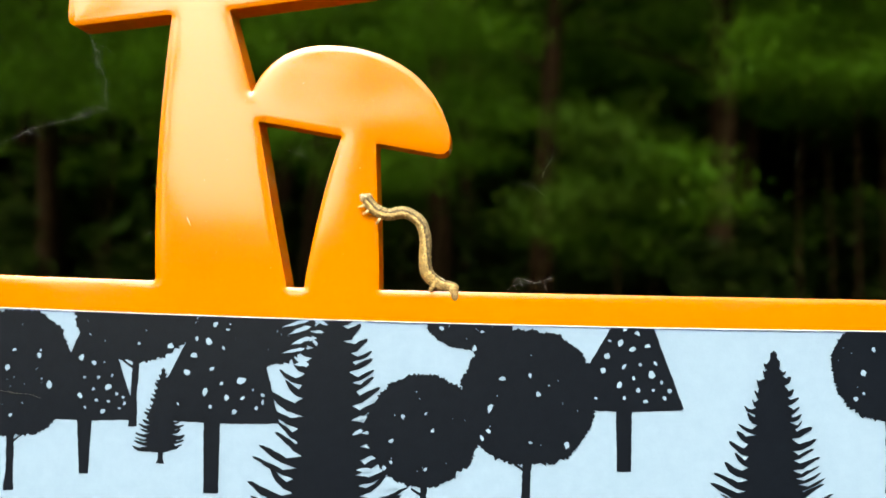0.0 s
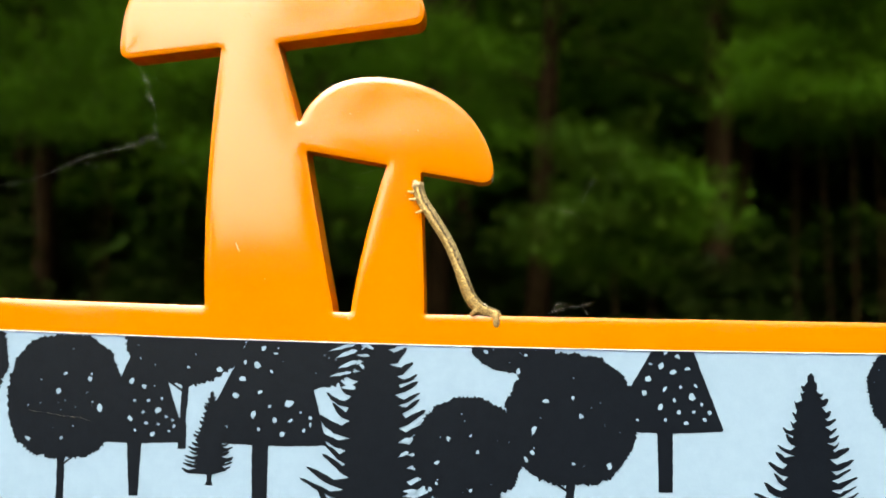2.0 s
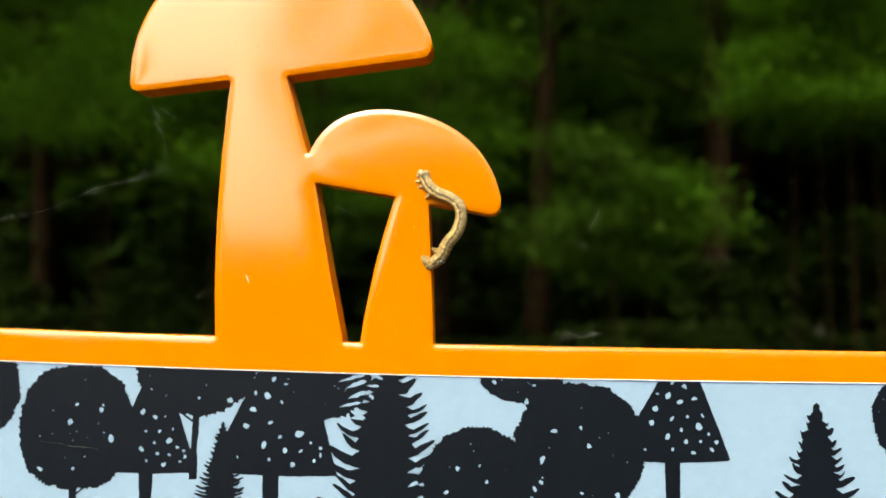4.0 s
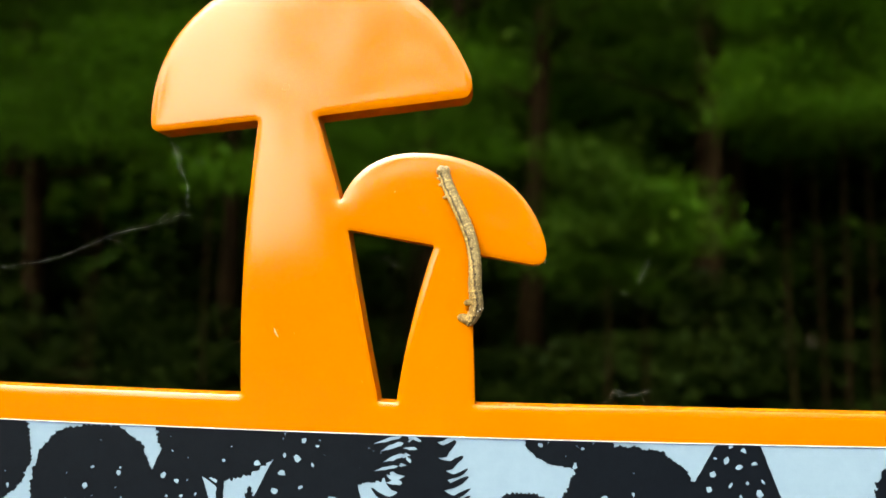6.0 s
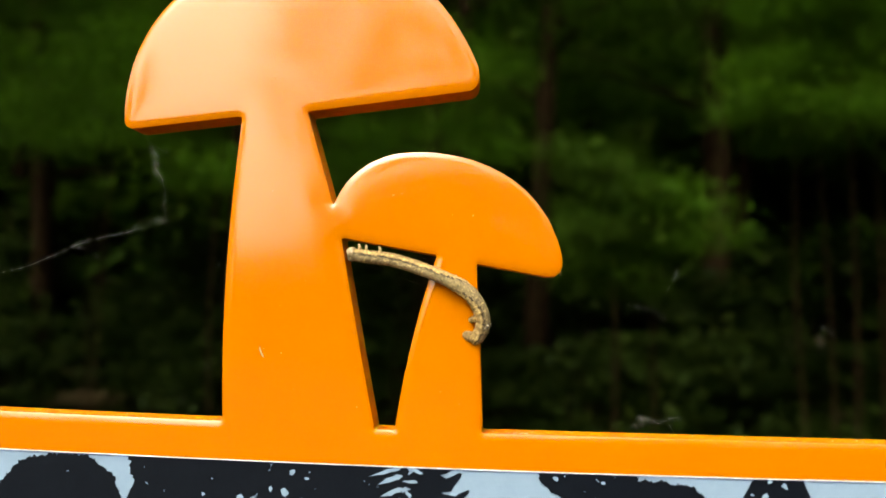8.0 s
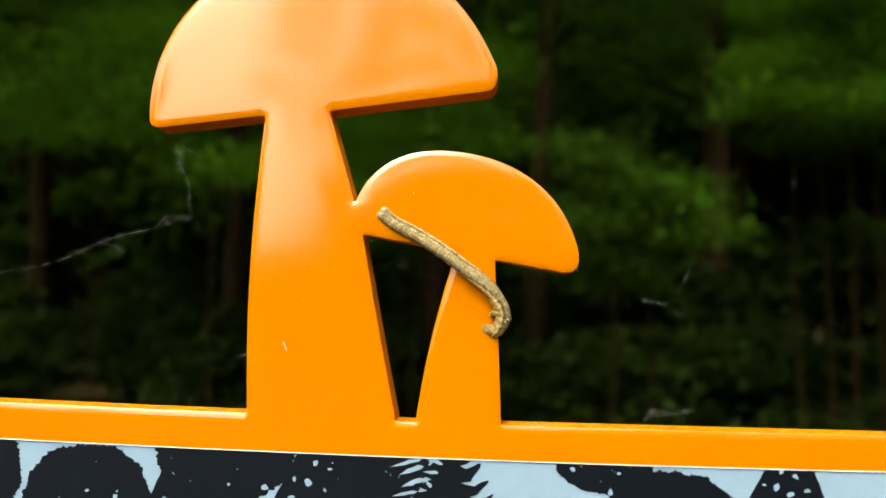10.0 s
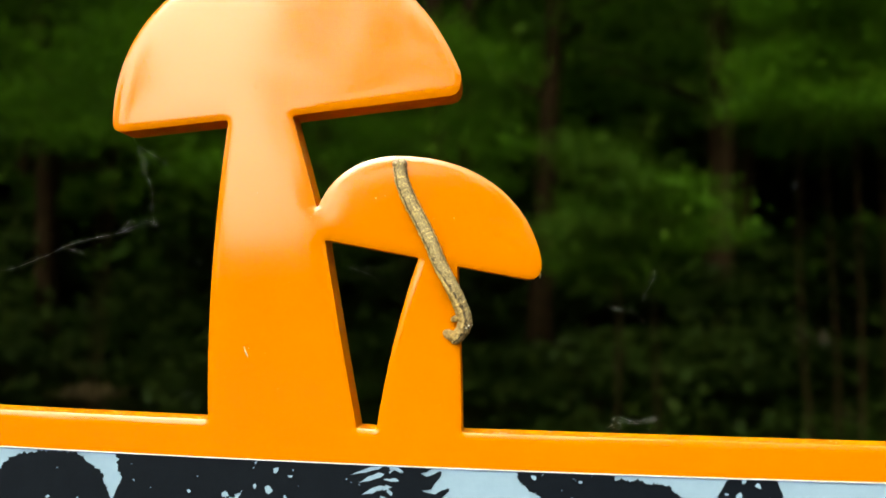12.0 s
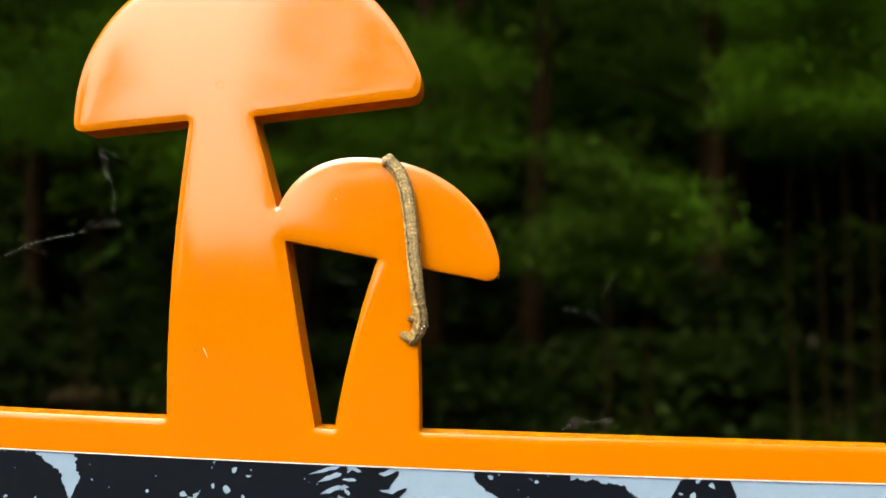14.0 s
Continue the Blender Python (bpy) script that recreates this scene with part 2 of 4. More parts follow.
build_ground()

# ---- the sign ----
THICK, FRONT, EDGE_FALL, EDGE_WIDE = 3.25, -0.9, 0.14, 0.95
sign = tagged(new("sign"), "orange plastic sign with mushroom cut-outs and printed panel", "sign")
sign.location = (0, 0, BASE)


def bow(x):
    """The long board sags a little in its middle."""
    return (1.75e-4 if x < -8 else 5e-5) * (x + 8) ** 2


def bow_low(x):
    """The same along the rail's foot, where the printed board begins."""
    return 1.35e-4 * (x - 4) ** 2


def distance(P, loops):
    """Distance of points from the outlines, and whether they are inside."""
    best = np.full(len(P), 1e9)
    inside = np.zeros(len(P), bool)
    for loop in loops:
        A = np.array(loop)
        B = np.roll(A, -1, axis=0)
        for a, b in zip(A, B):
            d = b - a
            L = d @ d
            if L < 1e-12:
                continue
            t = np.clip(((P - a) @ d) / L, 0, 1)
            q = P - a - t[:, None] * d
            best = np.minimum(best, np.einsum("ij,ij->i", q, q))
            if a[1] != b[1]:
                cross = (a[1] > P[:, 1]) != (b[1] > P[:, 1])
                inside ^= cross & (P[:, 0] < a[0] + (P[:, 1] - a[1]) / (b[1] - a[1]) * d[0])
    return np.sqrt(best), inside


def build_moulding():
    from mathutils.geometry import delaunay_2d_cdt
    outer = trace(
        (-95, -13.2), (-33.15, -13.2), ((-32.85, -13.15), (-32.78, -13.05), (-32.77, -12.7)),
        ((-33.45, -1), (-33.2, 10), (-31.85, 24.1)), ((-31.8, 24.65), (-31.9, 24.8), (-32.4, 24.7)), (-45.6, 23.2),
        ((-46.8, 23.05), (-47.25, 23.6), (-47.2, 25.0)), ((-47.3, 37.9), (-38.0, 46.3), (-24, 46.6)),
        ((-13, 47), (-6.0, 40), (-2.25, 31.0)), ((-1.9, 29.5), (-2.1, 28.05), (-3.4, 27.88)), (-23.1, 25.4),
        ((-23.45, 25.35), (-23.5, 25.25), (-23.4, 24.95)), ((-22.4, 21.8), (-21.1, 17.5), (-20.05, 14.0)),
        ((-20.02, 13.45), (-19.85, 13.4), (-19.65, 13.9)), ((-18.1, 17.9), (-14.3, 20.25), (-9.5, 20.2)),
        ((-1, 20.2), (6.3, 16), (8.15, 7.6)), ((8.4, 5.9), (7.9, 5.0), (6.5, 5.12)), (-1.8, 6.52),
        ((-2.1, 6.57), (-2.1, 6.5), (-2.1, 6.2)), ((-1.8, 0), (-1.3, -7), (-1.15, -13.3)),
        ((-1.15, -13.6), (-1.05, -13.64), (-0.7, -13.64)), (115, -13.64), (115, -17.77), (-95, -17.77))[:-1]
    outer = [(x, z + (bow_low(x) if z < -17 else bow(x))) if z < -13 else (x, z) for x, z in outer]
    hole = trace((-18.15, 9.47), (-7.2, 7.6), ((-6.9, 7.55), (-6.9, 7.45), (-7.0, 7.1)), ((-8.6, 2.5), (-10.6, -6), (-11.5, -13.1)),
                 ((-11.55, -13.6), (-11.6, -13.62), (-11.9, -13.62)), (-13.85, -13.55), ((-14.15, -13.55), (-14.15, -13.5), (-14.1, -13.2)),
                 ((-15.25, -8), (-17.22, 1.5), (-18.7, 9.1)), ((-18.8, 9.5), (-18.8, 9.57), (-18.15, 9.47)))[:-1]
    loops = [outer, hole]
    pts, edges, wall_n = [], [], []
    for loop in loops:
        o = len(pts)
        A = np.array(loop)
        T = np.roll(A, -1, axis=0) - np.roll(A, 1, axis=0)
        area = 0.5 * np.sum(A[:, 0] * np.roll(A[:, 1], -1) - np.roll(A[:, 0], -1) * A[:, 1])
        flip = (1 if area > 0 else -1) * (1 if loop is outer else -1)
        wall_n += [(flip * t[1] / h, 0.0, -flip * t[0] / h) for t, h in zip(T, np.linalg.norm(T, axis=1) + 1e-9)]
        pts += loop
        edges += [(o + i, o + (i + 1) % len(loop)) for i in range(len(loop))]
    rim = len(pts)
    extra = []
    for loop in loops:
        A = np.array(loop)
        T = np.roll(A, -1, axis=0) - np.roll(A, 1, axis=0)
        N = np.stack([T[:, 1], -T[:, 0]], 1) / (np.linalg.norm(T, axis=1)[:, None] + 1e-9)
        for d in (0.08, 0.2, 0.36, 0.55, 0.78, 1.05, 1.4, 2.0, 2.8, 4.0):
            for s in (1, -1):
                P = A + s * d * N
                r, ins = distance(P, loops)
                extra += [tuple(p) for p in P[ins & (np.abs(r - d) < 0.04 + 0.03 * d)]]
    gx, gz = np.meshgrid(np.arange(-93, 114, 1.6), np.arange(-17, 47, 1.6))
    G = np.stack([gx.ravel(), gz.ravel()], 1)
    r, ins = distance(G, loops)
    extra += [tuple(p) for p in G[ins & (r > 4.5)]]
    v2, _, faces, *_ = delaunay_2d_cdt([Vector(p) for p in pts + extra], edges, [], 0, 1e-4)
    P = np.array([tuple(v) for v in v2])
    mid = np.array([P[list(f)].mean(axis=0) for f in faces])
    _, keep = distance(mid, loops)
    faces = [f for f, k in zip(faces, keep) if k]
    d, _ = distance(P, loops)
    d[:rim] = 0
    # a softly rolled edge that ends in a crisp arris, and a faintly pillowed face; the rail's foot stays flat against the board
    foot = np.clip((P[:, 1] + 16.7 - bow_low(P[:, 0])) / 1.2, 0, 1)
    y = FRONT + foot * (EDGE_FALL * np.maximum(0, 1 - d / EDGE_WIDE) ** 2.2 + 0.10 * np.maximum(0, 1 - d / 4.5) ** 3)
    bm = bmesh.new()
    front = [bm.verts.new((p[0], yy, p[1])) for p, yy in zip(P, y)]
    back = [bm.verts.new((p[0], THICK, p[1])) for p in P]
    twin = {}
    for i in range(rim):
        twin[i] = (bm.verts.new(front[i].co), bm.verts.new(back[i].co))
    for f in faces:
        a, b, c = (P[i] for i in f[:3])
        turn = (b[0] - a[0]) * (c[1] - a[1]) - (b[1] - a[1]) * (c[0] - a[0])
        f = tuple(f) if turn > 0 else tuple(f)[::-1]
        bm.faces.new([front[i] for i in f])
        bm.faces.new([back[i] for i in f[::-1]])
    bm.normal_update()
    front_n = {v: v.normal.copy() for v in bm.verts}
    same = {}
    for i in range(len(P)):
        same[front[i]] = same[back[i]] = i
    for i, pair in twin.items():
        for v in pair:
            front_n[v], same[v] = Vector(wall_n[i]), i
    walls = set()
    for a, b in edges:
        f = bm.faces.new((twin[a][0], twin[b][0], twin[b][1], twin[a][1]))
        f.normal_update()
        if f.normal.dot(front_n[twin[a][0]]) < 0:
            f.normal_flip()
        walls.add(tuple(f.verts))

    def region(c):
        x, z = c.x, c.z
        if z > 25.55 + 0.11 * (x + 28) and x < -1:
            return "tall_cap"
        if x < -13 and z > -12.9 and x < -20.0 + (13.4 - z) * 0.295 + (0 if z > 9.5 else 0.6):
            return "tall_stem"
        if z > 8.55 - 0.18 * (x + 13) and x > -21:
            return "small_cap"
        return "small_stem" if z > -13.3 and -13 < x < 0 else "rail"

    pools = {}
    for f in bm.faces:
        pools.setdefault(region(f.calc_center_median()), []).append([v for v in f.verts])
    for cap, stem in (("tall_cap", "tall_stem"), ("small_cap", "small_stem"), ("tall_stem", "rail"), ("small_stem", "rail")):
        left, groups = list(pools[cap]), []
        while left:
            group, seen = [left.pop()], set()
            seen.update(same[v] for v in group[0])
            grown = True
            while grown:
                near = [f for f in left if any(same[v] in seen for v in f)]
                grown = bool(near)
                left = [f for f in left if not any(same[v] in seen for v in f)]
                group += near
                for f in near:
                    seen.update(same[v] for v in f)
            groups.append(group)
        groups.sort(key=len)
        pools[cap] = groups.pop()
        for group in groups:
            pools[stem] += group

    def lift(key, name, parent, label):
        use, VV, NN, FF = {}, [], [], []
        for vs in pools[key]:
            row = []
            for v in vs:
                if v not in use:
                    use[v] = len(VV)
                    VV.append(here(v.co))
                    NN.append(front_n[v])
                row.append(use[v])
            FF.append(row)
        ob = mesh_ob(name, VV, FF, ORANGE, parent, label, normals=NN)
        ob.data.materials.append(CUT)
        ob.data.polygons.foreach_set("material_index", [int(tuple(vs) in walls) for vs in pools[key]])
        return ob

    lift("rail", "top_rail", sign, "glossy orange plastic rail with rounded edge")
    stem = lift("tall_stem", "tall_mushroom", sign, "tall orange plastic mushroom stem")
    lift("tall_cap", "cap", stem, "domed orange mushroom cap")
    stem = lift("small_stem", "small_mushroom", sign, "short orange plastic mushroom stem")
    lift("small_cap", "cap", stem, "tilted orange half-round mushroom cap")
    bm.free()


build_moulding()

TOP = -17.98


def build_panel():
    x0, x1, z0, z1, y0, y1 = -95, 115, -95, -17.79, -0.68, 3.2
    n = 42
    V, F = [], []
    for i in range(n + 1):
        x = x0 + (x1 - x0) * i / n
        top = z1 + bow_low(x)
        V += [(x, y0 + 0.1, top), (x, y0, top - 0.1), (x, y0, z0 + 0.1), (x, y0 + 0.1, z0), (x, y1, z0), (x, y1, top)]
        if i:
            F += [(6 * i - 6 + k, 6 * i - 6 + (k + 1) % 6, 6 * i + (k + 1) % 6, 6 * i + k) for k in range(6)]
    F += [tuple(range(6)), tuple(6 * n + 5 - k for k in range(6))]
    board = mesh_ob("printed_panel", [here(v) for v in V], F, BLUE, sign, "pale blue board printed with black tree silhouettes", smooth=False)
    # the bright cut edge of the print's sheet, under the rail
    V, F = tube([(x, -0.83, -17.86 + bow_low(x)) for x in range(-95, 116, 5)], [0.075] * 43, 8)
    mesh_ob("sheet_edge", [here(v) for v in V], F, EDGE, board, "thin white edge of the printed sheet")
    return board


panel = build_panel()
LAYER = [0]


def printed(name, outline, label):
    """A black shape lying on the board."""
    LAYER[0] += 1
    y = -0.68 - 0.02 - 0.003 * LAYER[0]
    pts = [(x, min(z, TOP + bow_low(x))) for x, z in outline]
    clean = [p for i, p in enumerate(pts) if math.dist(p, pts[i - 1]) > 1e-4]
    return mesh_ob(name, [here((x, y, z)) for x, z in clean], [tuple(range(len(clean)))], INK, panel, label, smooth=False)


def flecks(owner, spots, seed):
    """Pale flecks left blank in the print: across, up, and half their width."""
    rng = random.Random(seed)
    V, F = [], []
    for x, z, s in spots:
        if z > TOP + bow_low(x) - 0.1:
            continue
        o, n = len(V), rng.choice((6, 7, 8))
        turn, long = rng.random() * 3.1, rng.uniform(1.0, 1.35)
        for k in range(n):
            a = 2 * math.pi * k / n + rng.uniform(-0.25, 0.25)
            q = s * rng.uniform(0.6, 1.25)
            u, v = q * long * math.cos(a), q * math.sin(a) / long
            V.append(here((x + u * math.cos(turn) - v * math.sin(turn), -0.86, z + u * math.sin(turn) + v * math.cos(turn))))
        F.append(tuple(range(o, o + n)))
    if F:
        mesh_ob("fleck", V, F, BLUE, owner, "pale flecks left blank in the print", smooth=False)


def specks(cx, cz, rx, rz, count, seed):
    """Hair-fine flecks strewn over a round crown."""
    rng = random.Random(seed)
    out = []
    for _ in range(count):
        a, q = rng.random() * 6.283, rng.random() ** 0.5 * 0.9
        out.append((cx + rx * q * math.cos(a), cz + rz * q * math.sin(a), rng.uniform(0.05, 0.11)))
    return out


def ragged(pts, rng, fine=0.07):
    """An inked edge: each run is broken into short uneven steps."""
    out = []
    for a, b in zip(pts, pts[1:] + pts[:1]):
        n = max(1, int(math.dist(a, b) / 0.55))
        for i in range(n):
            u = i / n
            j = fine if i else fine * 0.4
            out.append((a[0] + (b[0] - a[0]) * u + rng.uniform(-j, j), a[1] + (b[1] - a[1]) * u + rng.uniform(-j, j)))
    return out


def round_tree(cx, cz, rx, rz, trunk, seed, spots=(), power=2.0, stubs=()):
    rng = random.Random(seed)
    out, n = [], 300
    for i in range(n):
        a = 2 * math.pi * i / n
        c, s = math.cos(a), math.sin(a)
        w = (abs(c) ** power + abs(s) ** power) ** (-1 / power)
        w += 0.045 * noise.noise((3.1 * c + seed, 3.1 * s, 0)) + 0.035 * noise.noise((8 * c, 8 * s, seed))
        w += 0.05 * (abs(noise.noise((15 * c, 15 * s, seed))) - 0.25) + 0.036 * noise.noise((30 * c, 30 * s, seed)) + 0.026 * (rng.random() - 0.5)
        out.append((cx + rx * w * c, cz + rz * w * s))
    ob = printed("tree_print", out, "round black tree silhouette")
    if trunk:
        tx, half, bottom = trunk
        lean = rng.uniform(-0.2, 0.2)
        foot = cz - rz
        shape = [(tx - half * 0.8, cz), (tx - half, foot + rz * 0.1), (tx - half * 0.9 + lean, (foot + bottom) / 2), (tx - half * 1.3 + lean, bottom),
                 (tx + half * 1.2 + lean, bottom + 0.1), (tx + half * 0.9 + lean, (foot + bottom) / 2), (tx + half, foot + rz * 0.1), (tx + half * 0.8, cz)]
        printed("trunk_print", ragged(shape, rng, 0.09), "narrow black printed trunk").parent = ob
        for x, z, u, v in stubs:
            printed("branch_print", [(x, z - 0.25), (u, v - 0.12), (u + 0.1, v + 0.14), (x, z + 0.2)], "short black printed branch").parent = ob
    flecks(ob, list(spots) + specks(cx, cz, rx, rz, 9, seed + 40), seed)
    return ob


def cone_tree(ax, az, left, right, bottom, tilt, trunk, seed, spots=()):
    """A triangular crown; tilt: how much higher its foot lies to one side."""
    rng = random.Random(seed)
    shape = [(ax, az), (right - 0.15, bottom + tilt + 0.5), (right, bottom + tilt + 0.1), (right - 0.35, bottom + tilt - 0.12), (ax, bottom - 0.3), (left + 0.4, bottom - tilt - 0.1),
             (left, bottom - tilt + 0.1), (left + 0.15, bottom - tilt + 0.5)]
    ob = printed("tree_print", ragged(shape, rng, 0.045), "triangular black tree silhouette")
    x0, x1, u0, u1, low = trunk
    printed("trunk_print", ragged([(x0, bottom + 0.8), (x0, bottom - 0.5), (u0, low), (u1, low + 0.08), (x1, bottom - 0.5), (x1, bottom + 0.8)], rng, 0.045),
            "straight black printed trunk").parent = ob
    flecks(ob, spots, seed)
    return ob


def spruce(ax, az, bottom, wide, core, step, seed, foot=0.5, rise=0.5, label="black spruce silhouette with upswept branches"):
    """A needle tree cut by pale slits: wide and core give its half width and its solid heart at heights from top to bottom; rise: how far a branch climbs to its tip."""
    rng = random.Random(seed)
    hz, hw = zip(*wide)
    cz, cw = zip(*core)
    sides = []
    for s in (1, -1):
        run, z = [], az - 0.35 * step
        while z > bottom + 0.3 * step:
            g = step * rng.uniform(0.6, 1.4)
            w, q = float(np.interp(-z, [-h for h in hz], hw)), float(np.interp(-z, [-h for h in cz], cw))
            up = rise * max(0, w - q)
            w *= rng.uniform(0.76, 1.08)
            q = min(w * 0.86, q * rng.uniform(0.82, 1.15))
            slit = g * rng.uniform(0.15, 0.42)
            mid = rng.uniform(0.4, 0.6)
            m = q + (w - q) * mid
            # out along the branch's back to its tip, then home along its underside
            run += [(ax + s * (q + (w - q) * 0.25), z - up * 0.85), (ax + s * m, z - up * 0.62 + g * rng.uniform(0.0, 0.14)),
                    (ax + s * (w - 0.12 * (w - q)), z - up * 0.12 + g * 0.06), (ax + s * w, z - g * 0.05), (ax + s * (w - 0.05 * (w - q)), z - g * 0.26),
                    (ax + s * (m + 0.2 * (w - q)), z - up * 0.4 - g * rng.uniform(0.36, 0.55)), (ax + s * (m - 0.1 * (w - q)), z - up * 0.75 - (g - slit) * rng.uniform(0.75, 0.95)),
                    (ax + s * q, z - up - (g - slit) * 0.9)]
            z -= g
        sides.append(run)
    low = min(p[1] for p in sides[0] + sides[1])
    out = [(ax, az)] + sides[0] + [(ax + foot, low), (ax + foot * 0.9, low - 0.9), (ax + foot * 1.6, low - 1.5), (ax - foot * 1.6, low - 1.5), (ax - foot * 0.9, low - 0.9), (ax - foot, low)] + sides[1][::-1]
    return printed("tree_print", ragged(out, rng, 0.05 * step), label)


def slivers(owner, strokes):
    """Pale gaps that set the spruce's branches off from the dark trees behind it."""
    rng = random.Random(77)
    V, F = [], []
    for x0, z0, x1, z1, w in strokes:
        o, nx, nz = len(V), -(z1 - z0), x1 - x0
        L = math.hypot(nx, nz)
        nx, nz = nx / L * w, nz / L * w
        for u, k in ((0, 0), (0.2, 0.45), (0.4, 0.8), (0.6, 1.0), (0.8, 0.95), (0.93, 0.6), (1, 0.1), (0.85, -0.5), (0.65, -0.4), (0.45, -0.55), (0.25, -0.2)):
            k *= rng.uniform(0.75, 1.25)
            x = x0 + (x1 - x0) * u + nx * k
            V.append(here((x, -0.86, min(TOP + bow_low(x), z0 + (z1 - z0) * u + nz * k))))
        F.append(tuple(range(o, o + 11)))
    mesh_ob("branch_gap", V, F, BLUE, owner, "pale slivers between printed branches", smooth=False)


def build_prints():
    round_tree(-70.2, -21.4, 8.5, 7.9, (-70, 0.6, -36), 1, [(-64.8, -26.0, 0.3)])
    round_tree(-35.4, -17.2, 9.1, 7.3, (-35.1, 0.5, -33.4), 3, [(-34.7, -21.85, 0.26), (-30.1, -22.1, 0.42), (-41.8, -20.8, 0.16), (-39.6, -21.6, 0.1), (-33.7, -20.0, 0.1)],
               stubs=((-35.2, -25.4, -37.0, -24.3),))
    cone_tree(-41.1, -15.0, -48.5, -34.6, -32.5, 0.15, (-43.35, -41.2, -42.75, -41.45, -40.2), 4, [
        (-42.9, -24.0, 0.44), (-41.1, -24.7, 0.38), (-39.6, -24.6, 0.12), (-42.4, -26.8, 0.22), (-40.4, -26.7, 0.25), (-38.4, -26.4, 0.22), (-41.1, -28.4, 0.26), (-38.9, -28.0, 0.5),
        (-37.7, -28.9, 0.25), (-43.0, -29.3, 0.36), (-40.6, -29.9, 0.3), (-38.8, -30.0, 0.26), (-36.7, -29.4, 0.22), (-36.5, -30.2, 0.26), (-42.2, -30.9, 0.2), (-39.6, -31.4, 0.34),
        (-37.2, -30.9, 0.22)])
    round_tree(-53.0, -26.5, 8.6, 9.0, (-53.1, 0.6, -43.0), 2, power=2.35, spots=[
        (-52.9, -23.2, 0.26), (-49.2, -23.9, 0.42), (-53.8, -25.8, 0.38), (-47.6, -27.9, 0.5), (-58.1, -32.6, 0.38), (-53.1, -32.4, 0.26), (-49.0, -23.2, 0.16), (-48.7, -27.2, 0.14),
        (-58.3, -27.9, 0.14), (-56.5, -24.2, 0.1), (-53.3, -28.4, 0.1), (-51.4, -30.7, 0.12)], stubs=((-52.8, -36.2, -51.2, -34.9),))
    round_tree(-16.2, -17.8, 6.3, 6.6, None, 6)
    cone_tree(-21.0, -7.5, -33.3, -14.4, -32.2, 0.1, (-25.1, -22.75, -24.8, -22.7, -42.1), 5, [
        (-23.85, -18.95, 0.4), (-22.0, -19.6, 0.26), (-21.9, -17.9, 0.3), (-26.4, -21.0, 0.3), (-24.7, -21.3, 0.55), (-22.6, -22.1, 0.28), (-26.8, -23.3, 0.46), (-27.6, -25.7, 0.5),
        (-24.2, -25.0, 0.32), (-19.9, -26.5, 0.6), (-25.0, -28.2, 0.44), (-22.7, -27.0, 0.3), (-21.9, -28.9, 0.36), (-19.65, -28.9, 0.3), (-18.25, -27.7, 0.22), (-16.8, -28.4, 0.32),
        (-17.7, -30.2, 0.3), (-16.8, -29.4, 0.3), (-24.2, -30.2, 0.32), (-20.8, -30.9, 0.42), (-28.8, -30.0, 0.18)])
    spruce(-31.1, -25.1, -36.3, ((-25.1, 0.25), (-27.5, 1.3), (-30, 2.1), (-33, 3.2), (-36.5, 4.2)), ((-25.1, 0.2), (-28, 0.9), (-33, 1.9), (-36.5, 2.5)), 0.7, 7, 0.38, 0.2,
           "small black spruce silhouette with fine branches")
    round_tree(5.3, -32.4, 7.7, 7.6, (5.6, 0.45, -47), 9, [
        (2.6, -30.6, 0.34), (1.1, -33.9, 0.38), (6.7, -32.3, 0.3), (5.7, -30.1, 0.2), (4.4, -27.2, 0.14), (1.1, -36.7, 0.28), (0.2, -37.5, 0.36), (10.1, -37.9, 0.3), (5.8, -37.5, 0.26)],
        stubs=((5.4, -41.0, 3.9, -40.2),))
    tall = spruce(-7.6, -13.0, -42.6, ((-13, 0.3), (-18, 4.3), (-21, 5.5), (-25, 7.4), (-28, 8.6), (-34, 9.5), (-43, 11)),
                  ((-13, 0.3), (-18, 1.9), (-21, 2.8), (-25, 3.6), (-30, 3.9), (-36, 4.0), (-43, 4.6)), 1.5, 8, 0.7, 0.36)
    slivers(tall, ((-14.6, -19.1, -10.6, -18.0, 0.3), (-13.5, -20.0, -10.4, -18.9, 0.42), (-13.1, -21.4, -10.4, -20.4, 0.45), (-14.3, -22.6, -11.1, -21.9, 0.3), (-12.8, -24.1, -10.5, -24.1, 0.4),
                   (-10.1, -17.8, -8.1, -18.6, 0.3), (-10.5, -19.5, -8.6, -19.6, 0.26), (-10.2, -20.5, -9.5, -21.4, 0.3)))
    slivers(tall, ((-4.4, -31.4, -2.3, -30.9, 0.4), (-4.3, -33.4, -2.8, -32.7, 0.36), (-3.6, -38.0, -1.5, -38.0, 0.45), (-1.2, -40.5, 2.2, -40.1, 0.4), (-2.2, -28.8, -0.8, -28.1, 0.34)))
    round_tree(11.4, -17.0, 6.0, 4.4, None, 11, [(7.6, -18.6, 0.36), (8.5, -17.9, 0.25), (13.1, -18.9, 0.28)])
